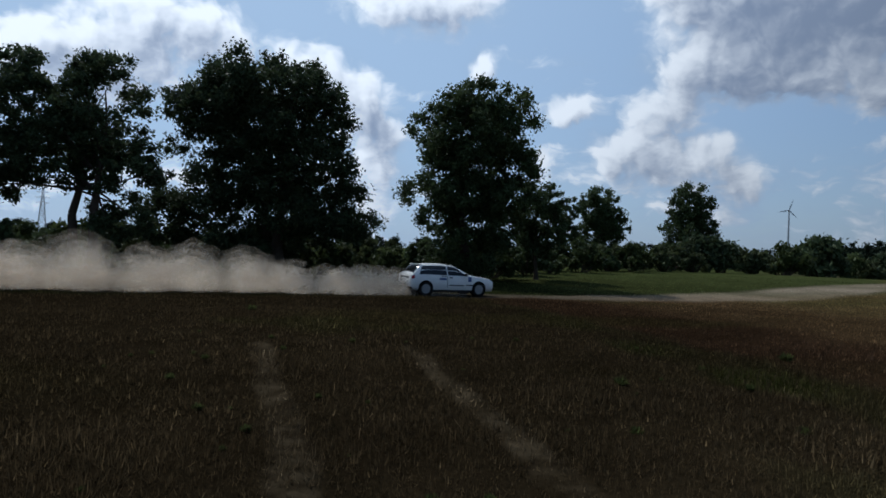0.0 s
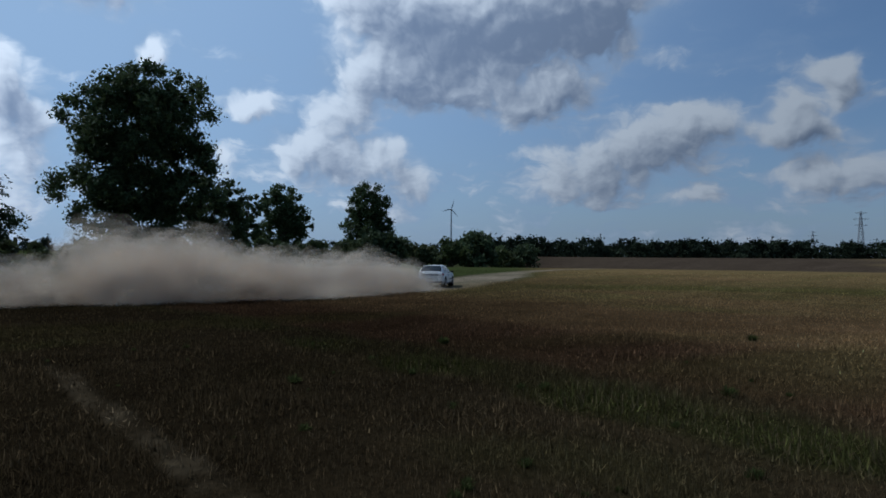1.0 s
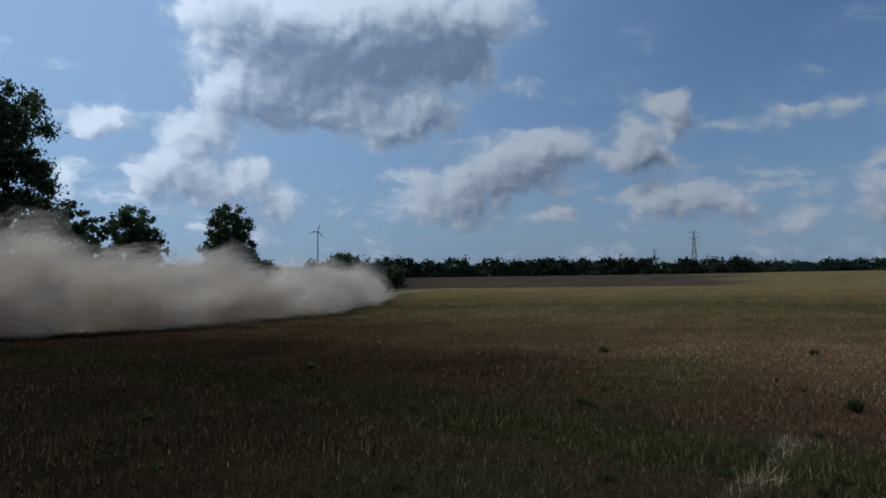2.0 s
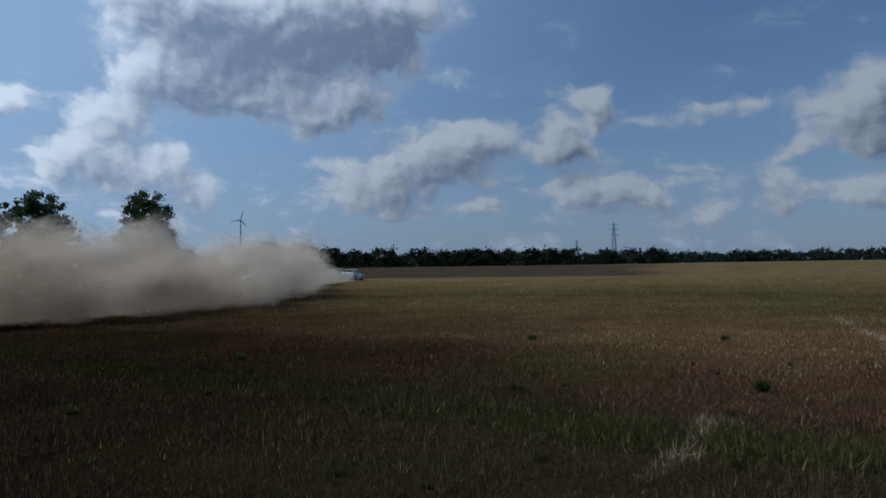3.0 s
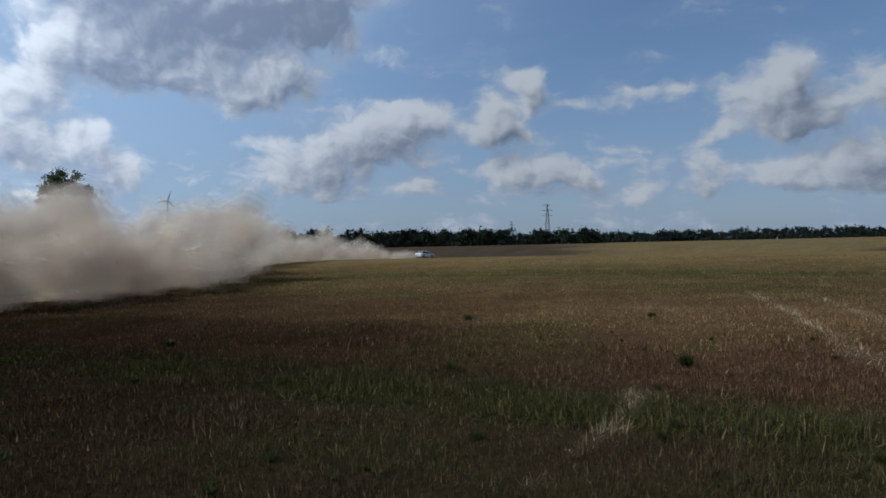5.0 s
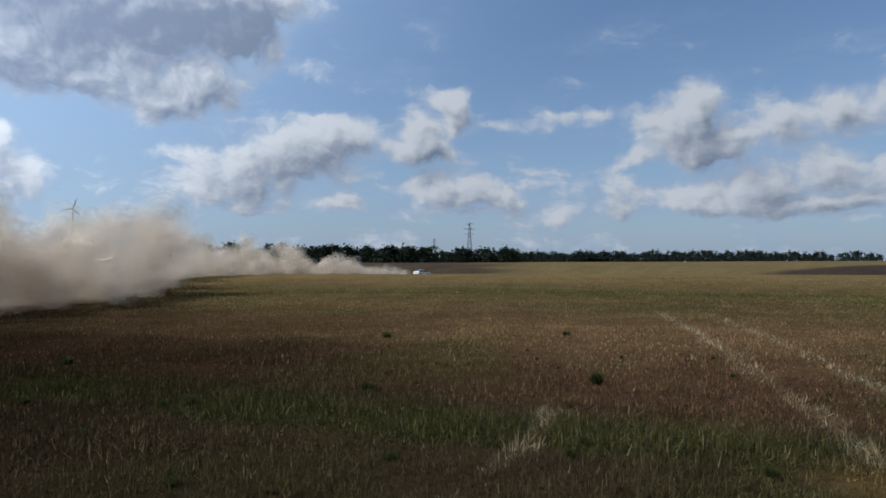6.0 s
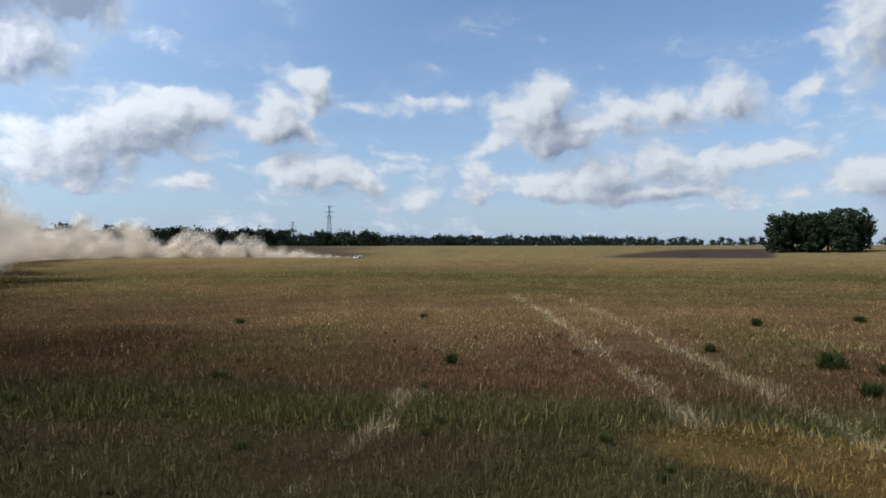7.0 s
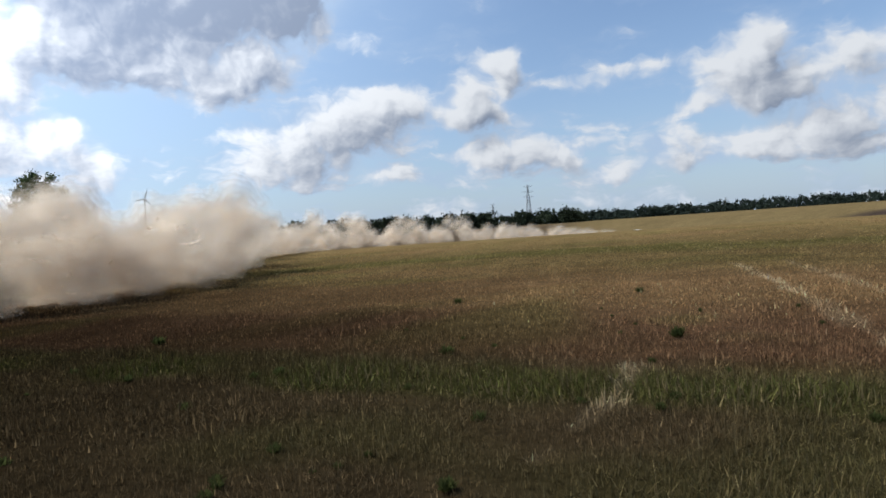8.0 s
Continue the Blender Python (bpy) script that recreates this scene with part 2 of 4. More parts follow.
def dust_material():
    """Thin tan haze: each layer lets most of the light by; the attribute says how thick it is."""
    m = bpy.data.materials.new("dust")
    m.use_nodes = True
    t = m.node_tree
    t.nodes.remove(t.nodes["Principled BSDF"])
    d, tr, cl = t.nodes.new("ShaderNodeBsdfDiffuse"), t.nodes.new("ShaderNodeBsdfTranslucent"), t.nodes.new("ShaderNodeBsdfTransparent")
    for n in (d, tr):
        n.inputs["Color"].default_value = (0.84, 0.74, 0.615, 1)
    both, out = t.nodes.new("ShaderNodeMixShader"), t.nodes.new("ShaderNodeMixShader")
    both.inputs[0].default_value = 0.68
    link(t, d.outputs[0], both.inputs[1])
    link(t, tr.outputs[0], both.inputs[2])
    a, geo, n = t.nodes.new("ShaderNodeAttribute"), t.nodes.new("ShaderNodeTexCoord"), t.nodes.new("ShaderNodeTexNoise")
    a.attribute_name = "tint"
    n.inputs["Scale"].default_value, n.inputs["Detail"].default_value, n.inputs["Roughness"].default_value = 2.6, 5, 0.62
    link(t, geo.outputs["Object"], n.inputs["Vector"])
    wisps = maths(t, "MULTIPLY_ADD", n.outputs["Fac"], 5.2, -1.6)
    link(t, maths(t, "MINIMUM", maths(t, "MULTIPLY", a.outputs["Fac"], maths(t, "MAXIMUM", wisps, 0.03)), 0.95), out.inputs[0])
    link(t, cl.outputs[0], out.inputs[1])
    link(t, both.outputs[0], out.inputs[2])
    link(t, out.outputs[0], t.nodes["Material Output"].inputs["Surface"])
    return m


DUST = dust_material()
PAINT = material("white_paint", (0.78, 0.76, 0.72), 0.38, grain=0.12, scale=3)
GLASS_DARK = material("tinted_glass", (0.012, 0.014, 0.017), 0.06)
RUBBER = material("tyre_rubber", (0.02, 0.02, 0.02), 0.85, grain=0.2, scale=20)
RIM_MAT = material("rim_metal", (0.27, 0.265, 0.26), 0.5, 0.0, grain=0.15, scale=15)
BLACK = material("black_plastic", (0.015, 0.015, 0.016), 0.6, grain=0.1, scale=20)
BLUE = material("blue_sticker", (0.04, 0.08, 0.22), 0.4)
LAMP_RED = material("tail_lamp_red", (0.3, 0.01, 0.012), 0.2)
LAMP_CLEAR = material("headlamp_clear", (0.55, 0.57, 0.6), 0.12)
STEEL = material("galvanised_steel", (0.3, 0.31, 0.33), 0.6, 0.3, grain=0.1, scale=2)
TURBINE = material("turbine_grey", (0.42, 0.44, 0.47), 0.6, grain=0.05, scale=1)
RIM_DARK = material("arch_dark", (0.008, 0.008, 0.008), 0.95)


# ---- mesh helpers ----
def mesh_from(name, verts, faces, mat, tint=None, smooth=False):
    """A mesh from arrays of places and of triangles or quads, with an optional colour for each point."""
    verts, faces = np.asarray(verts, dtype=np.float32), np.asarray(faces, dtype=np.int32)
    me = bpy.data.meshes.new(name)
    n, k = faces.shape
    me.vertices.add(len(verts))
    me.vertices.foreach_set("co", verts.ravel())
    me.loops.add(n * k)
    me.loops.foreach_set("vertex_index", faces.ravel())
    me.polygons.add(n)
    me.polygons.foreach_set("loop_start", np.arange(0, n * k, k, dtype=np.int32))
    me.polygons.foreach_set("loop_total", np.full(n, k, dtype=np.int32))
    if smooth:
        me.polygons.foreach_set("use_smooth", np.ones(n, dtype=bool))
    if tint is not None:
        a = me.attributes.new("tint", "FLOAT_COLOR", "POINT")
        a.data.foreach_set("color", np.c_[tint, np.ones(len(verts))].astype(np.float32).ravel())
    me.update(calc_edges=True)
    me.materials.append(mat)
    return me


def part(name, bm, mat, parent, label=""):
    """Links a bmesh (or a ready mesh) as one mesh object under a thing or a part."""
    if isinstance(bm, bpy.types.Mesh):
        me = bm
    else:
        me = bpy.data.meshes.new(name)
        bm.to_mesh(me)
        bm.free()
        me.materials.append(mat)
    ob = new(name, me)
    ob.parent = parent
    if label:
        tagged(ob, label)
    return ob


def tube(bm, a, b, ra, rb, sides=7):
    """A tapered tube from a to b."""
    a, b = Vector(a), Vector(b)
    d = b - a
    q = d.to_track_quat("Z", "Y").to_matrix().to_4x4()
    bmesh.ops.create_cone(bm, cap_ends=True, segments=sides, radius1=ra, radius2=rb, depth=d.length,
                          matrix=Matrix.Translation((a + b) / 2) @ q)


def box(bm, sx, sy, sz, m, bevel=0.0):
    made = bmesh.ops.create_cube(bm, size=1, matrix=m @ Matrix.Diagonal((sx, sy, sz, 1)))
    if bevel:
        edges = list({e for v in made["verts"] for e in v.link_edges})
        bmesh.ops.bevel(bm, geom=edges, offset=bevel, segments=2, affect="EDGES", profile=0.5)


rng = np.random.default_rng(7)

# ---- the car's way over the field ----
WAY_T = [-2.6, -1.6, -0.8, 0.0, 0.5, 1.0, 1.5, 2.8, 3.5, 4.0, 4.75, 5.5, 6.5, 7.5, 8.0]
WAY_X = [-45.5, -28.0, -13.9, 0.2, 9.9, 19.2, 27.0, 46.0, 59.5, 69.5, 85.5, 101.0, 128.0, 154.0, 167.0]
WAY_Y = [9.0, 17.0, 23.8, 29.4, 32.0, 38.0, 45.8, 63.0, 71.3, 75.5, 78.3, 79.0, 76.5, 70.0, 65.0]


def smooth_through(t, ts, vs):
    """Cubic Hermite interpolation through rows."""
    ts, vs = np.array(ts), np.array(vs)
    slope = np.gradient(vs, ts)
    i = np.clip(np.searchsorted(ts, t, side="right") - 1, 0, len(ts) - 2)
    h = ts[i + 1] - ts[i]
    u = (t - ts[i]) / h
    return ((2 * u**3 - 3 * u**2 + 1) * vs[i] + (u**3 - 2 * u**2 + u) * h * slope[i]
            + (-2 * u**3 + 3 * u**2) * vs[i + 1] + (u**3 - u**2) * h * slope[i + 1])


def way(t):
    return smooth_through(t, WAY_T, WAY_X), smooth_through(t, WAY_T, WAY_Y)


# ---- the ground: shape and cover ----
RISE_R = [0, 16, 29.5, 42, 66, 100, 128, 150, 170, 182, 205, 225, 330, 450, 650, 1000, 5000]
RISE_Z = [0, 0.0, -0.14, -0.02, 0.48, 0.66, 0.22, -0.6, -1.05, -1.35, 0.6, 1.7, 3.4, 5.0, 7.0, 8.5, 9.0]


def height(x, y):
    """The field's height: level round the camera, a slow rise to the far woods."""
    r = np.hypot(x, y)
    return smooth_through(r, RISE_R, RISE_Z)


def wave(x, y, scale, seed):
    """Smooth pseudo-random field in -1..1 from a few sines."""
    g = np.random.default_rng(seed)
    out = 0
    for k in range(5):
        a, p = g.uniform(0, 2 * math.pi), g.uniform(0, 2 * math.pi)
        f = (1.0 + 0.45 * k) / scale
        out = out + np.sin((x * math.cos(a) + y * math.sin(a)) * f + p + 0.8 * np.sin((y * math.cos(a) - x * math.sin(a)) * f * 0.6))
    return out / 3.2


def line_distance(x, y, ax, ay, bx, by):
    """Distance from the segment a-b."""
    dx, dy = bx - ax, by - ay
    u = np.clip(((x - ax) * dx + (y - ay) * dy) / (dx * dx + dy * dy), 0, 1)
    return np.hypot(x - ax - u * dx, y - ay - u * dy)


def step(v, low, high):
    u = np.clip((v - low) / (high - low), 0, 1)
    return u * u * (3 - 2 * u)


def rut_mask(x, y):
    """Pale tyre lines pressed into the stubble."""
    runs = [((26.6, 6.75), (18.1, 3.7)), ((18.1, 3.7), (10.9, 1.22)), ((10.9, 1.22), (6.8, -0.15)),
            ((27.0, 5.0), (12.4, 0.3)), ((12.4, 0.3), (6.4, -1.7)),
            ((7.1, 2.95), (5.6, 2.64)), ((5.6, 2.64), (4.1, 2.6))]
    widths = [0.2, 0.18, 0.17, 0.15, 0.14, 0.13, 0.11]
    strength = [0.8, 0.9, 0.8, 0.6, 0.55, 1.0, 0.7]
    m = 0
    wobble = 0.1 * wave(x, y, 0.9, 31) + 0.07 * wave(x, y, 0.22, 33)
    for (a, b), w, k in zip(runs, widths, strength):
        m = np.maximum(m, k - k * step(line_distance(x, y, *a, *b) + wobble, w * 0.5, w * 1.35))
    return m


def tread_mask(x, y):
    """Two bare wheel tracks with the marks of a tractor's lugs across them."""
    m = 0
    for k, ((ax, ay), (bx, by)) in enumerate((((-0.85, 4.0), (-1.11, 5.16)), ((-1.11, 5.16), (-2.02, 7.9)), ((-2.02, 7.9), (-3.1, 11.4)),
                                              ((1.15, 4.1), (0.77, 5.56)), ((0.77, 5.56), (0.18, 7.99)), ((0.18, 7.99), (-0.5, 11.2)))):
        near = 1 - step(line_distance(x, y, ax, ay, bx, by) + 0.04 * wave(x, y, 0.3, 35), 0.1, 0.24 if k < 3 else 0.2)
        lug = 0.62 + 0.38 * np.sin((y - 0.4 * np.abs(x - ax)) * 22 + 2 * wave(x, y, 1.0, 36))
        m = np.maximum(m, near * lug * (1 - 0.6 * step(wave(x, y, 0.7, 37), 0.1, 0.8)))
    return m


def dirt_mask(x, y):
    """The beaten earth of the track that the car follows."""
    m = 0
    ts = np.linspace(-2.6, 8.0, 54)
    px, py = way(ts)
    broad = np.interp(ts, [0.3, 0.8, 1.6, 2.2], [1.0, 2.1, 2.1, 1.0])  # churned wide in the bend
    for i in range(len(ts) - 1):
        m = np.maximum(m, 1 - step(line_distance(x, y, px[i], py[i], px[i + 1], py[i + 1]) + 0.4 * wave(x, y, 2.5, 12), 0.8 * broad[i], 1.7 * broad[i]))
    return m


def cover(x, y, pressed=0.5):
    """What grows where: the colour of soil and stubble at a place, and how green it is."""
    r, az = np.hypot(x, y), np.degrees(np.arctan2(x, y))
    n1, n2, n3 = wave(x, y, 1.1, 1), wave(x, y, 4.0, 2), wave(x, y, 14.0, 3)
    brown, russet, tan = np.array([0.134, 0.094, 0.048]), np.array([0.18, 0.103, 0.055]), np.array([0.225, 0.14, 0.066])
    green, olive, straw = np.array([0.08, 0.092, 0.021]), np.array([0.15, 0.12, 0.045]), np.array([0.42, 0.26, 0.075])
    pale, dirt, plough, meadow = np.array([0.36, 0.27, 0.16]), np.array([0.33, 0.26, 0.185]), np.array([0.062, 0.045, 0.036]), np.array([0.065, 0.085, 0.027])
    far = np.array([0.18, 0.132, 0.062])

    def put(c, colour, w):
        w = np.clip(w, 0, 1)[..., None]
        return c * (1 - w) + colour * w

    s = x + 0.22 * y + 0.35 * n1 + 0.3 * n2
    c = np.ones(np.shape(x) + (3,)) * brown
    c = put(c, russet, step(s, 7.6, 8.6))
    c = put(c, tan, step(s, 11.0, 15.0) * 0.9)
    c = put(c, olive, step(s + 3 * n3, 19, 26) * 0.5)
    c = put(c, olive, step(wave(x * 0.5 + 7, y * 1.6, 2.6, 5), 0.15, 0.9) * 0.6 * step(r, 6, 12))
    c = put(c, tan, step(wave(x + 3, y, 5.0, 6), 0.3, 0.9) * 0.6 * step(s, 8, 12))
    g = (1 - step(np.abs(s - 7.0), 0.4, 0.95)) * step(az, -5, 18) * (0.55 + 0.4 * n1 + 0.2 * n2)
    g = np.maximum(g, 0.45 * step(n2 + 0.5 * n1, 0.55, 1.1) * (r < 16))
    g = g * 0.85
    g = np.maximum(g, 0.5 * (1 - step(np.abs(r - 44 - 5 * n3), 2, 7)) * step(az, 20, 40))
    c = put(c, green, g)
    c = put(c, straw, (1 - step(np.hypot((x - 6.0) / 0.8, (y + 1.3) / 1.25) + 0.4 * n1, 0.6, 1.5)) * (0.6 + 0.35 * n1))
    # meadow between the track and the trees, pale and ploughed fields beyond
    edge = -0.52 * x + y  # grows towards the trees
    beyond = step(edge, 26.5, 30) * (1 - step(az, 33, 37))
    c = put(c, meadow, beyond * 0.9)
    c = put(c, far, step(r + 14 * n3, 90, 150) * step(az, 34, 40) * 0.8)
    c = put(c, plough, step(r, 176, 190) * (1 - step(r, 470, 500)) * step(az, 24, 34) * (1 - step(az + 3 * n3, 58, 66)) * 0.85)
    c = put(c, plough, step(r, 178, 186) * (1 - step(r, 236, 244)) * step(az - (r - 178) * 0.16, 79, 82) * (1 - step(az, 96, 97)))
    c = put(c, pale, rut_mask(x, y) * (0.6 + 0.4 * n1 + 0.2 * n2) * pressed)
    c = put(c, dirt, dirt_mask(x, y) * (0.7 + 0.25 * n2))
    c = put(c, pale, 0.75 * tread_mask(x, y))
    # shade put into the colour: ground darkest towards the trees, lighter away from them
    lit_side = step(0.8 * x - 0.6 * y + 1.2 * n2, -5, 9.5)
    c = c * (0.27 + 0.47 * lit_side + (0.34 - 0.3 * lit_side) * step(r, 25, 40))[..., None]
    # brightness put into the colour too: dimmer past 11 m, lighter towards +x
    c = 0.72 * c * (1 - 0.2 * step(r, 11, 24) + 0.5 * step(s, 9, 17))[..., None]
    c = c * (1 + 0.12 * n1[..., None] + 0.1 * n2[..., None])
    return np.clip(c, 0.002, 0.6), np.clip(g, 0, 1)


def surface(x, y):
    """The soil itself: the field's height with clods, hummocks and ruts."""
    r = np.hypot(x, y)
    return (height(x, y) + 0.025 * wave(x, y, 0.35, 21) * (1 - step(r, 10, 24))
            + 0.045 * wave(x, y, 2.2, 22) * (1 - step(r, 40, 90)) * step(r, 3, 9) - 0.025 * rut_mask(x, y))


def ground():
    """One sheet out to the horizon, finest where the camera looks."""
    angles = np.radians(np.r_[np.arange(-45, 115, 0.45), np.arange(115, 315, 4.0)])
    rings = 0.6 * (1.034 ** np.arange(0, 268))
    rings = np.r_[0.0, rings[rings < 4600]]
    A, R = np.meshgrid(angles, rings, indexing="xy")
    X, Y = R * np.sin(A), R * np.cos(A)
    Z = surface(X, Y)
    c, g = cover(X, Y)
    n, m = len(rings), len(angles)
    verts = np.c_[X.ravel(), Y.ravel(), Z.ravel()]
    i, j = np.meshgrid(np.arange(n - 1), np.arange(m), indexing="ij")
    k = (j + 1) % m
    faces = np.stack([i * m + j, i * m + k, (i + 1) * m + k, (i + 1) * m + j], -1).reshape(-1, 4)
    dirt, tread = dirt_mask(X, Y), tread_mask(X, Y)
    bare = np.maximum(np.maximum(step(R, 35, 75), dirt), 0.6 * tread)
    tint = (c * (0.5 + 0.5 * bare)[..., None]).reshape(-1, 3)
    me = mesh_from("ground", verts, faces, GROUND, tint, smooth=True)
    ob = new("ground", me)
    return tagged(ob, "harvested stubble field with green strips and beaten dirt track", "field", kind="structure")


ground()


# ---- stubble and grass ----
def stubble():
    """Stalks and blades on the near field, each a leaning sliver."""
    sets = []
    for a0, a1, r0, r1, per, tall, wide in ((116, 318, 0.4, 10, 420, 0.1, 0.009), (-42, 116, 0.4, 2.2, 1500, 0.1, 0.006), (-42, 116, 2.2, 6, 3200, 0.105, 0.005), (-42, 116, 6, 11, 1400, 0.11, 0.0085), (-42, 116, 11, 20, 420, 0.105, 0.015), (-42, 116, 20, 42, 80, 0.1, 0.026), (-42, 116, 42, 75, 14, 0.1, 0.05)):
        area = radians(a1 - a0) / 2 * (r1 * r1 - r0 * r0)
        n = int(area * per)
        r = np.sqrt(rng.uniform(r0 * r0, r1 * r1, n))
        a = np.radians(rng.uniform(a0, a1, n))
        x, y = r * np.sin(a), r * np.cos(a)
        # stubble stands in drilled rows, 0.14 m apart
        lift = np.where(rng.random(n) < 0.3, (np.round(x / 0.16 + 0.22 * y / 0.16) - x / 0.16 - 0.22 * y / 0.16) * 0.16 * 0.8, 0)
        x = x + lift * (r < 12)
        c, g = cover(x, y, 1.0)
        rut, dirt = rut_mask(x, y), dirt_mask(x, y)
        keep = (rng.random(n) > 0.35 * rut) & (rng.random(n) > 0.93 * dirt) & (rng.random(n) > 0.9 * tread_mask(x, y)) & (rng.random(n) > 0.1 * rut) & (rng.random(n) < 0.75 + 0.25 * step(wave(x, y, 0.45, 41), -0.5, 0.5))
        x, y, r, c, g, rut = x[keep], y[keep], r[keep], c[keep], g[keep], rut[keep]
        n = len(x)
        h = 0.88 * tall * rng.uniform(0.45, 1.25, n) * (1 + 0.6 * g) * (1 + 0.5 * rut) * (1 + 0.35 * wave(x, y, 0.8, 42))
        w = wide * rng.uniform(0.6, 1.4, n)
        t, lean, la = rng.uniform(0, 2 * math.pi, n), np.where(rng.random(n) < 0.5, rng.uniform(0.8, 1.5, n), np.abs(rng.normal(0, 0.5, n))) + 0.15 * rut, rng.uniform(0, 2 * math.pi, n)
        z = surface(x, y) - 0.015
        base = np.c_[x, y, z]
        side = np.c_[np.cos(t) * w, np.sin(t) * w, np.zeros(n)]
        tip = base + np.c_[np.cos(la) * np.sin(lean) * h, np.sin(la) * np.sin(lean) * h, np.cos(lean) * h]
        v = np.stack([base - side, base + side, tip], 1).reshape(-1, 3)
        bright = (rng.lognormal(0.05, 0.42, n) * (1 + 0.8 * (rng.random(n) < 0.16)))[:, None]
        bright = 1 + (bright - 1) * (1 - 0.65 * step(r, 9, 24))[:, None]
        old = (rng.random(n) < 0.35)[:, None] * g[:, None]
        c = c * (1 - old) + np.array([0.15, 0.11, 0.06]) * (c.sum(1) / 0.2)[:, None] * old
        # stalks lightened in colour, more so far off, to offset their backlit shaded faces
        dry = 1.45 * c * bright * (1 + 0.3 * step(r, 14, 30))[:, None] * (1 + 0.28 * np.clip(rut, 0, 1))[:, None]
        col = np.repeat(np.clip(dry, 0.002, 0.6), 3, axis=0)
        sets.append((v, col))
    verts, tint = np.concatenate([s[0] for s in sets]), np.concatenate([s[1] for s in sets])
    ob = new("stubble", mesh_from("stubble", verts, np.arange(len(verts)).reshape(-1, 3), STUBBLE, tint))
    tagged(ob, "dry cut stubble and patches of green grass on the field", "stubble", kind="stuff")


stubble()


def leaf_cloud(centres, radii, count, size, colour, seed, squash=0.8, shell=0.55):
    """Leaves round many twig ends: small bent quads, denser in the heart of each clump."""
    g = np.random.default_rng(seed)
    pick = g.choice(len(centres), count, p=np.asarray(radii) ** 2 / np.sum(np.asarray(radii) ** 2))
    d = g.normal(size=(count, 3))
    d /= np.linalg.norm(d, axis=1, keepdims=True)
    rad = np.asarray(radii)[pick] * np.minimum(np.abs(g.normal(0, 0.5 + 0.25 * shell, count)), g.uniform(0.85, 1.15, count))
    p = np.asarray(centres)[pick] + d * rad[:, None] * [1, 1, squash]
    a, b = g.normal(size=(count, 3)), g.normal(size=(count, 3))
    a /= np.linalg.norm(a, axis=1, keepdims=True)
    b -= np.sum(a * b, 1, keepdims=True) * a
    b /= np.linalg.norm(b, axis=1, keepdims=True)
    s = size * g.uniform(0.6, 1.4, count)[:, None]
    v = np.stack([p - a * s, p - b * s * 0.55, p + a * s, p + b * s * 0.55], 1).reshape(-1, 3)
    tone = np.repeat(np.asarray(colour) * g.uniform(0.65, 1.35, (count, 1)), 4, axis=0)
    return v, tone


def trunk_mesh(g, tall, girth, ends, fork=0.42, leaning=0.06, stems=1):
    """A tapered trunk that forks into limbs which reach for the clumps."""
    bm = bmesh.new()
    for s in range(stems):
        ang = g.uniform(0, 2 * math.pi) if stems != 2 else 0.5 - 0.9 * s
        spread = (0.0, 1.5, 0.7)[stems - 1]
        foot = Vector((math.cos(ang) * spread * s, math.sin(ang) * spread * 0.4 * s, -0.15))
        spine = [foot]
        for k in range(1, 7):
            u = k / 6
            spine.append(foot + Vector((leaning * tall * u * math.cos(ang) + g.normal(0, 0.012 * tall), leaning * tall * u * math.sin(ang) + g.normal(0, 0.012 * tall), u * tall * 0.86)))
        for k in range(6):
            r0, r1 = girth * (1 - k / 6.6) * (1.35 if k == 0 else 1), girth * (1 - (k + 1) / 6.6)
            tube(bm, spine[k], spine[k + 1], r0, r1, 9)
        for e in ends[s::stems]:
            e = Vector(e)
            u = min(max((e.z / tall) * 0.72, fork * 1.1), 0.92)
            k = min(int(u * 6), 5)
            root = spine[k].lerp(spine[k + 1], u * 6 - k)
            rr = girth * (1 - u) * 0.3 + 0.015
            mid = root.lerp(e, 0.5) + Vector((g.normal(0, 0.25), g.normal(0, 0.25), g.normal(0.15, 0.3)))
            tube(bm, root, mid, rr, rr * 0.6, 6)
            tube(bm, mid, e, rr * 0.6, rr * 0.15, 5)
    return bm


def tree(name, label, tall, crowns, leaves, size, colour, seed, girth, clump=1.0, clumps=46, stems=1, category="tree"):
    """A broadleaf tree: crowns are ellipsoids (x, y, z, rx, ry, rz) over the foot; the clumps fill them unevenly."""
    g = np.random.default_rng(seed)
    root = new(name)
    centres, radii = [], []
    vol = np.array([c[3] * c[4] * c[5] for c in crowns]) ** 0.75
    for k in range(clumps):
        c = crowns[g.choice(len(crowns), p=vol / vol.sum())]
        d = g.normal(size=3)
        d /= np.linalg.norm(d)
        u = g.uniform(0.12, 1.0) ** 0.42
        centres.append(np.array(c[:3]) + d * u * np.array(c[3:]))
        radii.append(clump * g.uniform(0.6, 1.25))
    part("trunk", trunk_mesh(g, tall, girth, [c for c in centres[:32]], stems=stems), BARK, root, "dark forked trunk with spreading limbs")
    v, tone = leaf_cloud(centres, radii, leaves, size, colour, seed + 1)
    part("crown", mesh_from("crown", v, np.arange(len(v)).reshape(-1, 4), LEAF, tone), None, root, "dense dark green leafy crown with gaps")
    return tagged(root, label, category)


def stand(ob, az, dist, turn=0.0, scale=1.0):
    """Puts a thing at a bearing (degrees clockwise from +y) and distance from the origin, on the ground."""
    x, y = dist * math.sin(radians(az)), dist * math.cos(radians(az))
    ob.matrix_basis = pose(x, y, float(height(x, y)) - 0.03, 0, 0, turn)
    if scale != 1.0:
        ob.scale = (scale,) * 3
    return ob


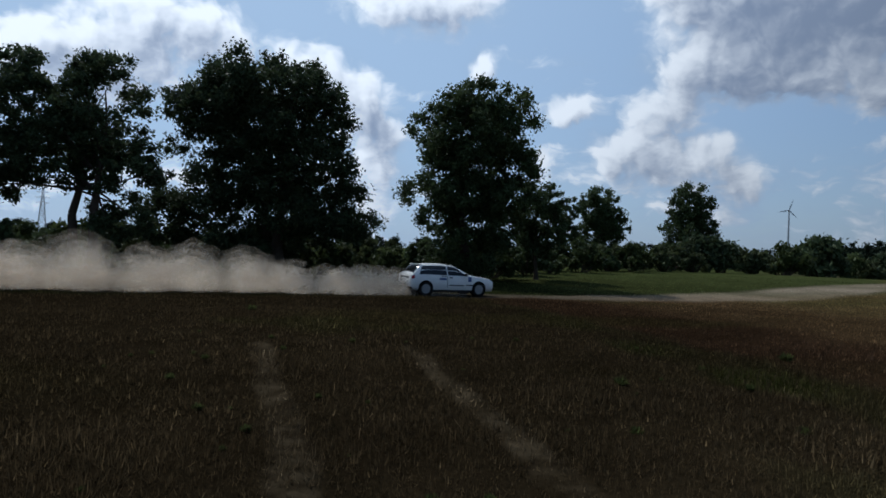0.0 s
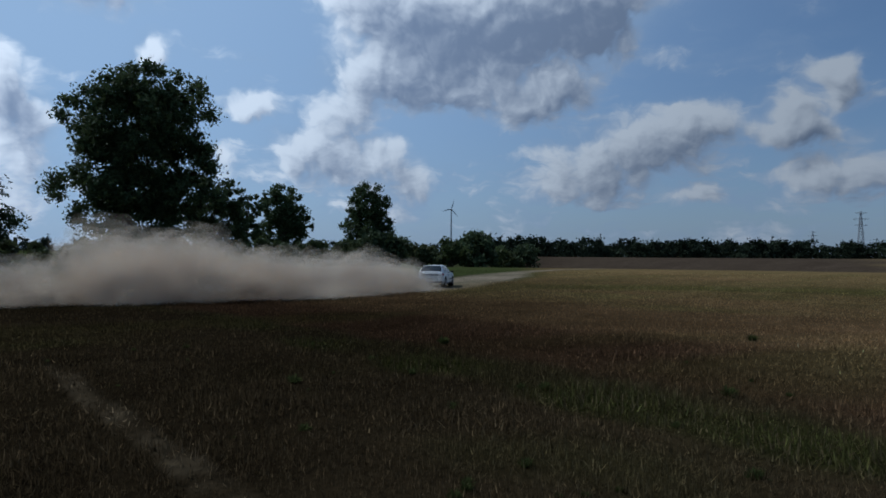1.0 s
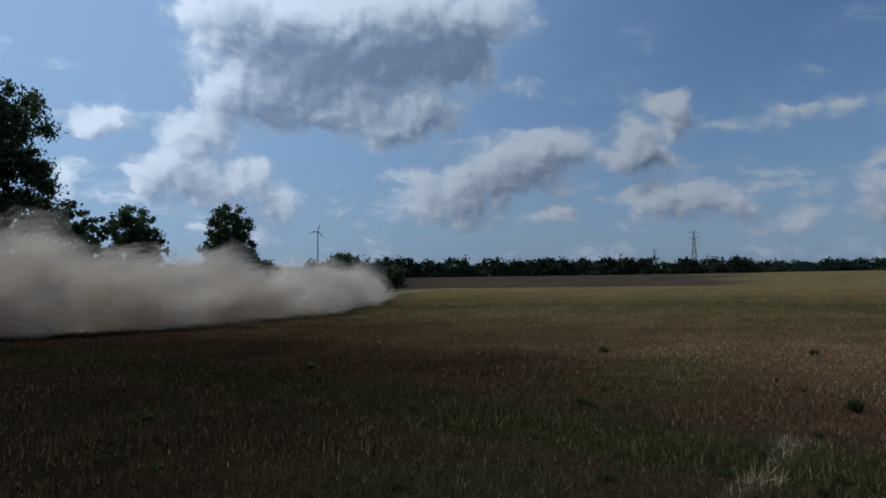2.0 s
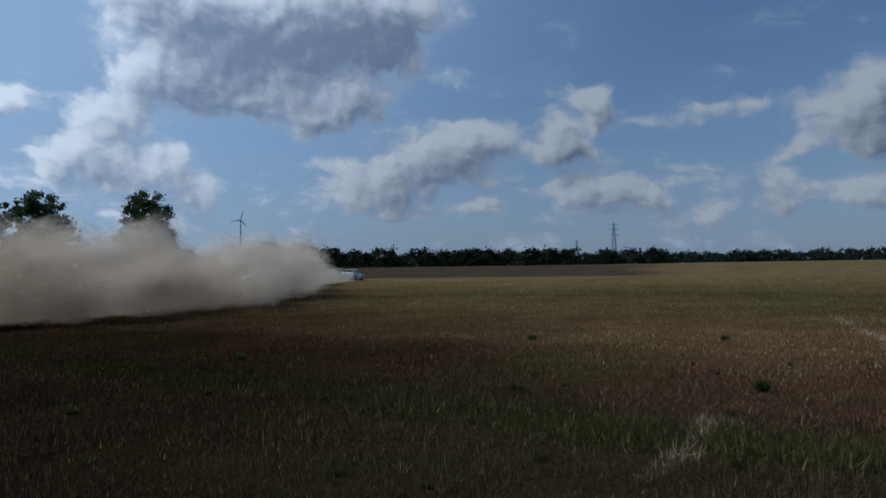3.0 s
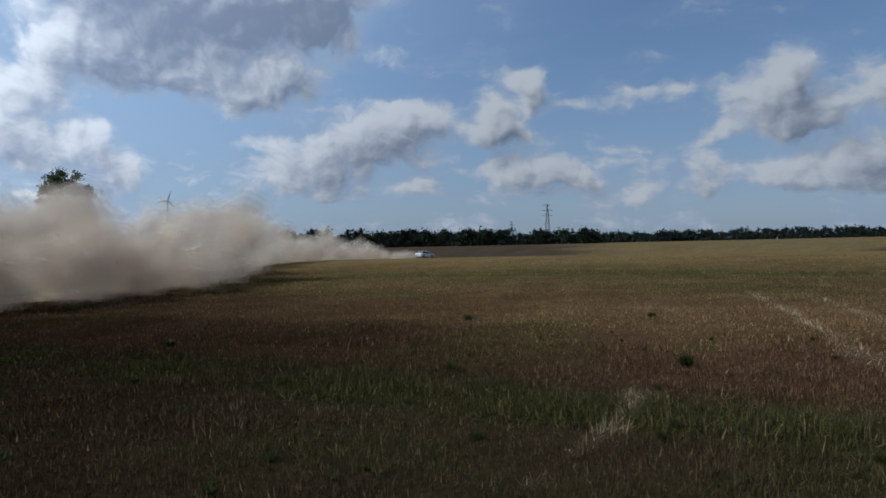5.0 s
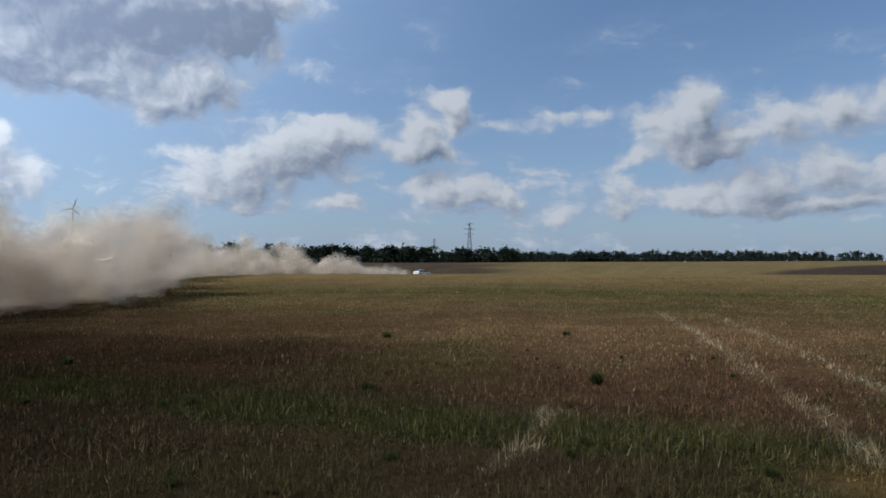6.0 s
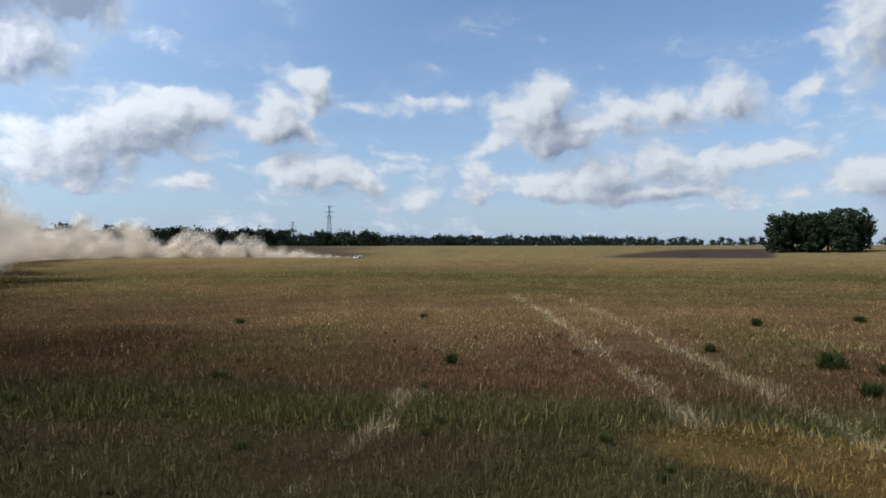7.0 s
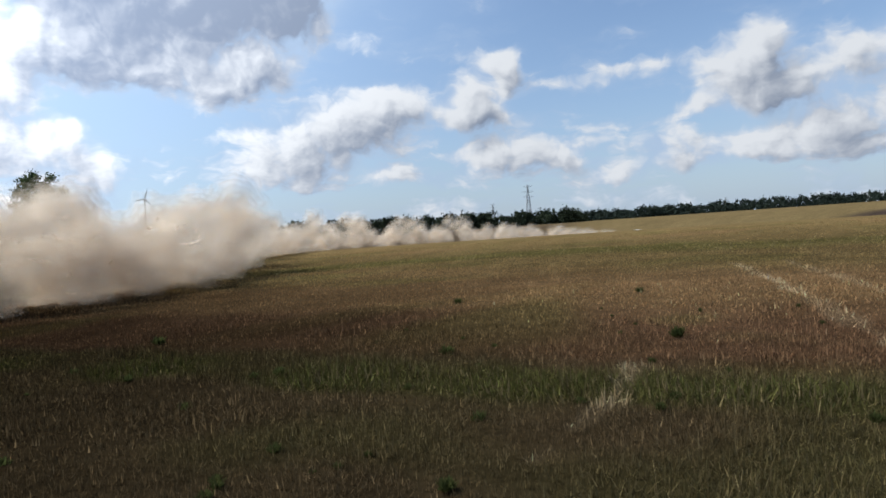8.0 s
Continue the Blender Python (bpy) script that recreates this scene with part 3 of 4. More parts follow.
OAK, ASH, POPLAR = (0.056, 0.076, 0.031), (0.057, 0.076, 0.035), (0.066, 0.088, 0.038)
# single oak behind the track
stand(tree("oak_tree", "tall full-leaved oak standing alone at the field edge", 12.4,
           [(0.7, 0, 11.0, 3.1, 3.0, 1.9), (0.3, 0, 9.3, 4.2, 3.8, 2.3), (0.8, 0, 7.2, 3.8, 3.5, 2.0), (0.4, 0, 5.4, 4.5, 3.7, 1.5), (0.6, 0, 3.5, 3.8, 3.0, 1.6), (0.3, 0, 1.8, 2.6, 2.2, 1.7)],
           98000, 0.105, OAK, 101, 0.42, 0.72, 560), 1.9, 43.5, scale=1.05)
# the broad tree of several stems
stand(tree("broad_tree", "broad dense ash of several stems above dark undergrowth", 13.0,
           [(0.2, 0, 11.1, 4.0, 3.5, 1.9), (0.0, 0, 9.4, 5.2, 4.0, 3.0), (-3.6, 0, 9.7, 2.5, 2.4, 1.7), (-0.2, 0, 6.8, 5.5, 4.4, 3.1), (0, 0, 3.4, 6.0, 3.6, 2.4), (4.9, 0, 4.0, 1.9, 1.9, 1.9), (-5.6, 0, 3.3, 1.9, 1.9, 1.8)],
           150000, 0.1, ASH, 102, 0.4, 0.72, 900, stems=3), -15.4, 41.0, scale=1.04)
# the open tree with bare lower limbs
stand(tree("open_tree", "tall open-crowned tree with bare lower limbs and two trunks", 11.4,
           [(-2.4, 0, 9.0, 2.7, 2.6, 2.9), (1.5, 0, 9.0, 2.5, 2.4, 2.9), (-1.0, 0, 6.4, 4.0, 3.0, 1.9), (3.2, 0, 5.6, 2.3, 2.2, 1.8), (-4.2, 0, 5.0, 2.3, 2.0, 1.6), (2.6, 0, 2.9, 2.0, 1.9, 1.2)],
           76000, 0.1, ASH, 103, 0.3, 0.6, 380, stems=2), -29.8, 40.0)
stand(tree("open_tree", "tall open-crowned tree beside the field track", 11.0,
           [(0, 0, 8.2, 2.9, 2.6, 2.8), (0.4, 0, 5.4, 3.2, 2.6, 1.9)], 20000, 0.115, ASH, 104, 0.3, 0.58, 100), -38.5, 41.0)
# lesser trees farther along the edge
stand(tree("young_oak", "slim young oak close behind the tall oak", 7.4, [(0, 0, 5.0, 2.0, 1.9, 2.2), (0.1, 0, 3.0, 1.9, 1.8, 1.8)], 13000, 0.12, OAK, 105, 0.16, 0.55, 110), 8.2, 48.0)
stand(tree("hedge_tree", "thin-crowned hedgerow tree against the sky", 10.4, [(0, 0, 7.6, 2.3, 2.1, 2.9), (0, 0, 4.6, 2.2, 2.0, 2.4)], 8000, 0.18, POPLAR, 106, 0.22, 0.55, 80), 10.2, 90.0)
stand(tree("hedge_tree", "round dark hedgerow tree with a dense crown", 11.4, [(0.2, 0, 8.4, 3.2, 3.0, 3.1), (1.7, 0, 6.2, 2.9, 2.6, 2.4), (-0.4, 0, 4.6, 3.5, 2.8, 2.8)], 24000, 0.18, OAK, 107, 0.3, 0.8, 260), 13.2, 95.0)
stand(tree("round_tree", "round-crowned field tree alone above the hedge", 13.2, [(0, 0, 10.0, 3.4, 3.2, 3.5), (0.1, 0, 6.6, 4.5, 3.8, 2.8), (0.3, 0, 3.8, 5.0, 3.9, 2.0)], 30000, 0.19, OAK, 108, 0.34, 0.9, 320), 20.6, 108.0)


# ---- undergrowth and hedge ----
def shrub(name, label, wide, tall, leaves, size, colour, seed):
    """A shrub: stems from the ground and uneven clumps down to its foot."""
    g = np.random.default_rng(seed)
    root = new(name)
    bm = bmesh.new()
    centres, radii = [], []
    for k in range(16):
        a, q, u = g.uniform(0, 2 * math.pi), g.random() ** 0.6, g.random()
        centres.append((math.cos(a) * q * wide * 0.42, math.sin(a) * q * wide * 0.36, tall * (0.16 + 0.68 * u * (1 - 0.35 * q))))
        radii.append(tall * g.uniform(0.14, 0.24))
    for c in centres[:9]:
        tube(bm, (c[0] * 0.2, c[1] * 0.2, -0.1), c, 0.06, 0.02, 5)
    part("stem", bm, BARK, root)
    v, tone = leaf_cloud(centres, radii, leaves, size, colour, seed + 1, 0.9, 0.2)
    part("foliage", mesh_from("foliage", v, np.arange(len(v)).reshape(-1, 4), LEAF, tone), None, root)
    return tagged(root, label, "shrub", "shrubs along the field edge")


SHRUBS = [shrub("shrub", "dense dark green shrub in the hedge along the field", w, t, 2800, 0.19, c, s)
          for w, t, c, s in ((4.6, 3.4, OAK, 201), (5.2, 2.6, (0.066, 0.078, 0.032), 202), (4.0, 4.2, ASH, 203), (4.8, 3.0, (0.058, 0.074, 0.026), 204))]
HEDGE_AZ = [-46, -34, -24, -14, -6, 3, 8, 12, 17, 23, 28, 33, 34.4]
HEDGE_R = [44, 43, 43, 44, 46, 47, 56, 66, 76, 95, 120, 148, 155]
HEDGE_S = [0.8, 0.75, 0.95, 1.0, 1.0, 1.0, 0.95, 0.95, 1.05, 1.2, 1.75, 2.35, 2.2]


def hedge():
    used = 0
    for row in range(2):
        az = -47.0 + 0.7 * row
        while az < 34.3:
            r = float(np.interp(az, HEDGE_AZ, HEDGE_R)) + rng.uniform(-1.5, 1.5) + row * 4.5
            s = float(np.interp(az, HEDGE_AZ, HEDGE_S)) * rng.uniform(0.78, 1.25) * (1 + 0.12 * row)
            x, y = r * math.sin(radians(az)), r * math.cos(radians(az))
            m = pose(x, y, float(height(x, y)) - 0.05, 0, 0, rng.uniform(0, 360))
            ob = SHRUBS[used % 4] if used < 4 else copy_thing(SHRUBS[int(rng.integers(4))], m)
            ob.matrix_basis = m
            ob.scale = (s, s, s)
            used += 1
            az += math.degrees(2.6 * s / r) * rng.uniform(0.8, 1.2)


hedge()


def far_wood(name, label, az0, az1, dist, tall, spacing, seed, colour, puffs=(500, 0.6)):
    """A far belt of trees, one joined mass: each tree a heap of leafy facets round dark hearts."""
    g = np.random.default_rng(seed)
    vs, ts = [], []
    az = az0
    while az < az1:
        for row in range(3):
            r = dist(az) * g.uniform(0.98, 1.05) + 12 * row
            x, y = r * math.sin(radians(az)), r * math.cos(radians(az))
            h = tall(az) * (g.uniform(0.7, 0.9) if g.random() < 0.6 else g.uniform(0.9, 1.25))
            z = float(height(x, y))
            w = h * g.uniform(0.28, 0.46)
            k = 12
            d = g.normal(size=(k, 3))
            d *= (g.uniform(0.2, 1, k) / np.linalg.norm(d, axis=1))[:, None]
            centres = np.c_[x + d[:, 0] * w, y + d[:, 1] * w, z + h * (0.56 + 0.2 * d[:, 2])]
            centres[k // 2:, :2] += g.normal(0, 0.35 * h, (k - k // 2, 2))
            centres[k // 2:, 2] = z + h * g.uniform(0.0, 0.38, k - k // 2)
            v, tone = leaf_cloud(centres, np.r_[np.full(k // 2, h * 0.25), np.full(k - k // 2, h * 0.3)], puffs[0], h * 0.1 * puffs[1], np.array(colour) * g.uniform(0.75, 1.25), int(g.integers(1e6)), 0.9, 0.1)
            vs.append(v)
            ts.append(tone)
        az += math.degrees(spacing(az) / dist(az)) * g.uniform(0.6, 1.4)
    v, tone = np.concatenate(vs), np.concatenate(ts)
    ob = new(name, mesh_from(name, v, np.arange(len(v)).reshape(-1, 4), FAR_LEAF, tone))
    return tagged(ob, label, "woodland", kind="stuff")


far_wood("far_wood", "dark belt of woodland along the far edge of the fields", 30, 64.0, lambda a: 430 + 1.5 * (a - 34), lambda a: float(np.interp(a, [30, 36, 50, 58, 64], [15.0, 14.5, 13.5, 13.0, 11.5])),
         lambda a: 4.2, 301, (0.028, 0.036, 0.022))
far_wood("far_wood", "blue-dark woodland on the horizon beyond pale fields", 62.5, 108.0, lambda a: 690 + 4 * max(a - 80, 0), lambda a: 12.5 - 0.16 * max(a - 78, 0),
         lambda a: 4.8 + 0.7 * max(a - 86, 0), 302, (0.03, 0.04, 0.032))
far_wood("far_wood", "woodland behind the tree line in the distance", -60, 31, lambda a: 380, lambda a: 9.0, lambda a: 13.0, 303, (0.028, 0.036, 0.022))

# tree clump out in the fields
CLUMP = [(96.8, 216, 12.0, 3.4), (97.8, 222, 12.6, 3.8), (99.0, 217, 11.6, 3.5), (100.1, 226, 12.5, 3.8), (101.1, 218, 13.4, 3.8), (102.1, 223, 12.8, 3.5)]
for n, (az, r, tall, wide) in enumerate(CLUMP):
    stand(tree("clump_tree", "dark broadleaf tree in a tight clump out in the field", tall * 0.92,
               [(0, 0, tall * 0.7, wide, wide, tall * 0.27), (0, 0, tall * 0.45, wide * 1.1, wide, tall * 0.35), (0, 0, tall * 0.2, wide * 1.1, wide, tall * 0.2)],
               9000, 0.36, (0.032, 0.044, 0.022), 320 + n, 0.3, 1.15, 150), az, r)


# ---- pylons and wind turbine ----
def pylon(label, tall, half):
    """A lattice mast: four tapering legs, rings, crossed braces, three crossarms."""
    root = new("pylon")
    def at(u, i):
        w = half * (1 - 0.86 * u)
        return Vector(((1, 1, -1, -1)[i] * w, (1, -1, -1, 1)[i] * w, u * tall))
    for i in range(4):
        bm = bmesh.new()
        tube(bm, at(0, i), at(1, i), 0.22, 0.14, 5)
        part("leg", bm, STEEL, root)
    bm = bmesh.new()
    levels = [0, 0.16, 0.31, 0.45, 0.57, 0.68, 0.78, 0.88, 0.97]
    for a, b in zip(levels, levels[1:]):
        for i in range(4):
            tube(bm, at(a, i), at(b, (i + 1) % 4), 0.09, 0.09, 4)
            tube(bm, at(a, (i + 1) % 4), at(b, i), 0.09, 0.09, 4)
            tube(bm, at(b, i), at(b, (i + 1) % 4), 0.09, 0.09, 4)
    part("bracing", bm, STEEL, root)
    for u, reach in ((0.97, 4.2), (0.84, 5.4), (0.71, 4.6)):
        bm = bmesh.new()
        for side in (1, -1):
            tube(bm, (0, 0, u * tall + 0.5), (side * reach, 0, u * tall - 0.2), 0.16, 0.08, 4)
            tube(bm, (0, 0, u * tall - 1.1), (side * reach, 0, u * tall - 0.2), 0.14, 0.08, 4)
        part("crossarm", bm, STEEL, root)
    return tagged(root, label, "pylon", "pylons on the horizon")


stand(pylon("tall grey lattice power pylon above the far wood", 36.5, 2.7), 59.7, 600, -48)
stand(pylon("grey lattice power pylon farther off above the far wood", 36, 3.2), 56.6, 960, -48)
stand(pylon("grey lattice pylon far off behind the open trees", 34, 3.2), -31.6, 620, 25)
stand(pylon("small grey lattice pylon far off on the horizon", 34, 3.2), 75.6, 1500, -60)
stand(pylon("small grey lattice pylon far off on the horizon", 30, 3.0), 87.0, 1700, -60)


def wind_turbine():
    root = new("wind_turbine")
    hub = 109.0
    bm = bmesh.new()
    tube(bm, (0, 0, -2), (0, 0, hub), 2.4, 1.3, 14)
    part("tower", bm, TURBINE, root)
    bm = bmesh.new()
    box(bm, 3.6, 9, 3.8, pose(0, 1.5, hub + 0.5), 0.6)
    part("nacelle", bm, TURBINE, root)
    bm = bmesh.new()
    tube(bm, (0, -3, hub + 0.5), (0, -6, hub + 0.5), 1.9, 0.6, 12)
    part("hub", bm, TURBINE, root)
    for a in (-18, 102, 222):
        bm = bmesh.new()
        m = pose(0, -4.6, hub + 0.5) @ pose(0, 0, 0, 0, -a, 0)
        for z0, z1, w0, w1 in ((0, 5, 1.2, 2.6), (5, 14, 2.4, 1.5), (14, 22, 1.5, 0.35)):
            v = [bm.verts.new(m @ Vector(p)) for p in ((-w0 / 2, -0.3, z0), (w0 / 2, -0.3, z0), (w0 / 2, 0.3, z0), (-w0 / 2, 0.3, z0), (-w1 / 2, -0.2, z1), (w1 / 2, -0.2, z1), (w1 / 2, 0.2, z1), (-w1 / 2, 0.2, z1))]
            for f in ((0, 1, 5, 4), (1, 2, 6, 5), (2, 3, 7, 6), (3, 0, 4, 7)):
                bm.faces.new([v[i] for i in f])
        part("blade", bm, TURBINE, root)
    return tagged(root, "pale wind turbine with three blades far behind the trees", "wind turbine")


stand(wind_turbine(), 27.8, 1500, -28)


# ---- weeds in the stubble ----
def weed():
    root = new("weed")
    g = np.random.default_rng(77)
    vs, ts = [], []
    for k in range(240):
        a, ln, up = g.uniform(0, 2 * math.pi), g.uniform(0.07, 0.24), g.uniform(0.2, 1.4)
        d = np.array([math.cos(a) * math.cos(up), math.sin(a) * math.cos(up), math.sin(up)])
        s = np.array([-math.sin(a), math.cos(a), 0]) * g.uniform(0.008, 0.02)
        foot = np.array([*np.clip(g.normal(0, 0.05, 2), -0.1, 0.1), -0.01])
        mid = foot + d * ln * 0.55 + [0, 0, 0.02]
        vs.append(np.array([foot, mid - s, foot + d * ln, mid + s]))
        ts.append(np.repeat([np.array([0.056, 0.066, 0.022]) * g.uniform(0.6, 1.4)], 4, axis=0))
    v, tone = np.concatenate(vs), np.concatenate(ts)
    part("leaf_rosette", mesh_from("leaf_rosette", v, np.arange(len(v)).reshape(-1, 4), STUBBLE, tone), None, root)
    return tagged(root, "low dark green weed growing in the stubble", "weed", "weeds in the stubble")


WEEDS = [(7.0, 5.6, 1.0), (9.2, 3.2, 1.1), (11.7, -0.4, 1.0), (10.5, -1.9, 2.0), (10.1, -2.5, 1.4), (16.2, -1.5, 1.3), (17.7, -3.8, 1.4), (8.7, -2.0, 1.3), (8.9, -2.6, 1.2),
         (4.6, 3.4, 0.7), (5.2, 6.9, 0.8), (3.6, 6.4, 0.7), (1.9, 6.2, 0.6), (2.4, 8.6, 0.9), (12.5, 9.5, 1.0), (15.0, 6.0, 1.0), (6.1, 11.5, 1.1), (-4.9, 17.0, 1.2), (3.2, 4.4, 0.6)]
_g = np.random.default_rng(61)
for _k in range(84):
    _r, _a = 3.2 + 10 * _g.random() ** 1.3, math.radians(_g.uniform(-30, 98))
    WEEDS.append((_r * math.sin(_a), _r * math.cos(_a), _g.uniform(0.25, 0.6)))


def weeds():
    first = weed()
    for n, (x, y, s) in enumerate(WEEDS):
        m = pose(x, y, float(height(x, y)), 0, 0, 47 * n)
        ob = first if n == 0 else copy_thing(first, m)
        ob.matrix_basis = m
        ob.scale = (s * 0.6, s * 0.6, s * 0.75)


weeds()


# ---- the car ----
# stations along the car: x, sill height, shoulder height, top height, half width, half width at the top
ST_X = [-2.03, -1.98, -1.86, -1.70, -1.52, -1.2, -0.5, 0.05, 0.45, 0.8, 0.95, 1.3, 1.65, 1.9, 2.0, 2.05]
ST_B = [0.34, 0.27, 0.24, 0.22, 0.2, 0.19, 0.18, 0.18, 0.18, 0.18, 0.18, 0.19, 0.2, 0.21, 0.23, 0.3]
ST_S = [0.66, 0.82, 0.87, 0.88, 0.89, 0.89, 0.87, 0.86, 0.85, 0.85, 0.84, 0.80, 0.74, 0.68, 0.62, 0.54]
ST_T = [0.70, 0.90, 1.02, 1.18, 1.31, 1.345, 1.36, 1.31, 1.12, 0.94, 0.89, 0.84, 0.79, 0.73, 0.66, 0.57]
ST_W = [0.70, 0.77, 0.82, 0.84, 0.845, 0.847, 0.847, 0.847, 0.847, 0.847, 0.847, 0.845, 0.83, 0.78, 0.70, 0.62]
ST_N = [0.64, 0.68, 0.66, 0.62, 0.58, 0.57, 0.57, 0.58, 0.62, 0.68, 0.72, 0.74, 0.72, 0.68, 0.62, 0.55]


def car_section(x):
    """Half of the car's outline across, from the sill to the middle of the roof."""
    b, s, t, w, n = (float(np.interp(x, ST_X, v)) for v in (ST_B, ST_S, ST_T, ST_W, ST_N))
    return [(0.0, b), (w * 0.9, b), (w, b + 0.12), (w, (b + s) / 2 + 0.03), (w * 0.985, s - 0.03), (w * 0.95, s + 0.01 if t - s > 0.1 else s),
            ((w * 0.95 + n) / 2 + 0.035, (s + t) / 2), (n + 0.01, t - 0.035), (n - 0.09, t), (0.0, t + 0.022)]


def car_point(x, v, side=1):
    sec = car_section(x)
    i = min(int(v), len(sec) - 2)
    u = v - i
    return Vector((x, side * (sec[i][0] * (1 - u) + sec[i + 1][0] * u), sec[i][1] * (1 - u) + sec[i + 1][1] * u))


def car_patch(x_of, v0, v1, side, nx=6, nv=4, proud=0.007, both=False):
    """A panel that lies on the body: x_of(v) gives its two ends."""
    bm = bmesh.new()
    vs = list(np.linspace(v0, v1, nv + 1))
    rows = [(v, side) for v in vs]
    if both:
        rows = [(v, 1) for v in vs] + [(v, -1) for v in vs[::-1]][1:]
    grid = []
    for v, sd in rows:
        x0, x1 = x_of(v)
        line = []
        for k in range(nx + 1):
            x = x0 + (x1 - x0) * k / nx
            p = car_point(x, v, sd)
            dx = car_point(x + 0.02, v, sd) - car_point(x - 0.02, v, sd)
            dv = car_point(x, min(v + 0.05, 8.999), sd) - car_point(x, v - 0.05, sd)
            nrm = dx.cross(dv)
            nrm = nrm.normalized() * (-1 if nrm.dot(Vector((0, p.y, p.z - 0.6))) < 0 else 1)
            line.append(bm.verts.new(p + nrm * proud))
        grid.append(line)
    for a, b in zip(grid, grid[1:]):
        for k in range(nx):
            bm.faces.new((a[k], a[k + 1], b[k + 1], b[k]))
    for f in bm.faces:
        f.smooth = True
    return bm


def make_car():
    car = new("rally_car")
    xs = np.unique(np.round(np.concatenate([ST_X, np.linspace(-2.0, 2.0, 41)]), 3))
    bm = bmesh.new()
    loops = []
    for x in xs:
        sec = car_section(x)
        ring = [(y, z) for y, z in sec] + [(-y, z) for y, z in sec[::-1][1:-1]]
        loops.append([bm.verts.new((x, y, z)) for y, z in ring])
    for a, b in zip(loops, loops[1:]):
        for k in range(len(a)):
            q = (k + 1) % len(a)
            bm.faces.new((a[k], b[k], b[q], a[q]))
    bm.faces.new(loops[0])
    bm.faces.new(loops[-1][::-1])
    bmesh.ops.recalc_face_normals(bm, faces=bm.faces)
    for f in bm.faces:
        f.smooth = True
    part("body", bm, PAINT, car, "white painted hatchback body dulled by dust")
    part("windscreen", car_patch(lambda v: (0.12, 0.78), 7.3, 8.95, 1, 6, 4, both=True), GLASS_DARK, car, "dark tinted windscreen")
    part("rear_window", car_patch(lambda v: (-1.9, -1.56), 7.05, 8.95, 1, 5, 4, both=True), GLASS_DARK, car, "dark rear window")
    for side in (1, -1):
        part("door_window", car_patch(lambda v: (-0.3, 0.72 - 0.27 * (v - 5.05)), 5.02, 7.35, side), GLASS_DARK, car)
        part("quarter_window", car_patch(lambda v: (-1.66 + 0.1 * (v - 5.1), -0.35), 5.05, 7.3, side), GLASS_DARK, car)
        part("headlight", car_patch(lambda v: (1.72, 1.96), 4.2, 6.6, side, 4, 3), LAMP_CLEAR, car)
        part("tail_light", car_patch(lambda v: (-1.985, -1.86), 3.6, 4.9, side, 3, 3), LAMP_RED, car)
        part("door_seam", car_patch(lambda v: (-0.345, -0.325), 2.2, 5.0, side, 1, 5, 0.004), BLACK, car)
        part("rub_strip", car_patch(lambda v: (-0.25, 0.45), 2.55, 2.72, side, 5, 1, 0.012), BLACK, car, "dark blue stripe lettering bar")
        part("rub_strip", car_patch(lambda v: (0.58, 0.98), 2.62, 2.8, side, 4, 1, 0.012), BLACK, car)
        part("sticker", car_patch(lambda v: (0.68, 0.84), 3.3, 4.3, side, 2, 2, 0.009), BLUE, car, "blue sticker panel")
        part("sticker", car_patch(lambda v: (-0.72, -0.38), 3.45, 3.75, side, 2, 1, 0.009), BLUE, car)
        part("sticker", car_patch(lambda v: (-0.62, -0.36), 3.95, 4.2, side, 2, 1, 0.009), BLACK, car)
        part("door_handle", car_patch(lambda v: (-0.24, -0.1), 3.75, 3.95, side, 2, 1, 0.02), BLACK, car)
        bm = bmesh.new()
        box(bm, 0.12, 0.16, 0.11, pose(0.52, side * 0.93, 0.93, 0, 0, side * 12), 0.025)
        part("mirror", bm, BLACK, car, "black door mirror")
        bm = bmesh.new()
        box(bm, 2.0, 0.05, 0.09, pose(-0.06, side * 0.815, 0.21), 0.015)
        part("sill", bm, BLACK, car)
        for x in (1.22, -1.35):
            bm = bmesh.new()
            bmesh.ops.create_cone(bm, cap_ends=True, segments=28, radius1=0.345, radius2=0.345, depth=0.3, matrix=pose(x, side * 0.705, 0.315, 90, 0, 0))
            part("wheel_arch", bm, RIM_DARK, car)
    bm = bmesh.new()
    box(bm, 0.10, 1.3, 0.13, pose(2.02, 0, 0.31), 0.03)
    part("front_grille", bm, BLACK, car)
    bm = bmesh.new()
    box(bm, 0.12, 1.5, 0.1, pose(-1.99, 0, 0.32), 0.03)
    part("rear_bumper_trim", bm, BLACK, car)
    bm = bmesh.new()
    box(bm, 0.05, 1.0, 0.15, pose(-2.0, 0, 0.73), 0.02)
    part("rear_panel", bm, BLACK, car, "black panel between the tail lights")
    bm = bmesh.new()
    box(bm, 0.02, 0.46, 0.11, pose(-2.045, 0, 0.56), 0.004)
    part("plate", bm, PAINT, car)
    bm = bmesh.new()
    box(bm, 0.14, 1.1, 0.025, pose(-1.5, 0, 1.335, 0, 5, 0), 0.01)
    part("spoiler", bm, PAINT, car)
    wheels = []
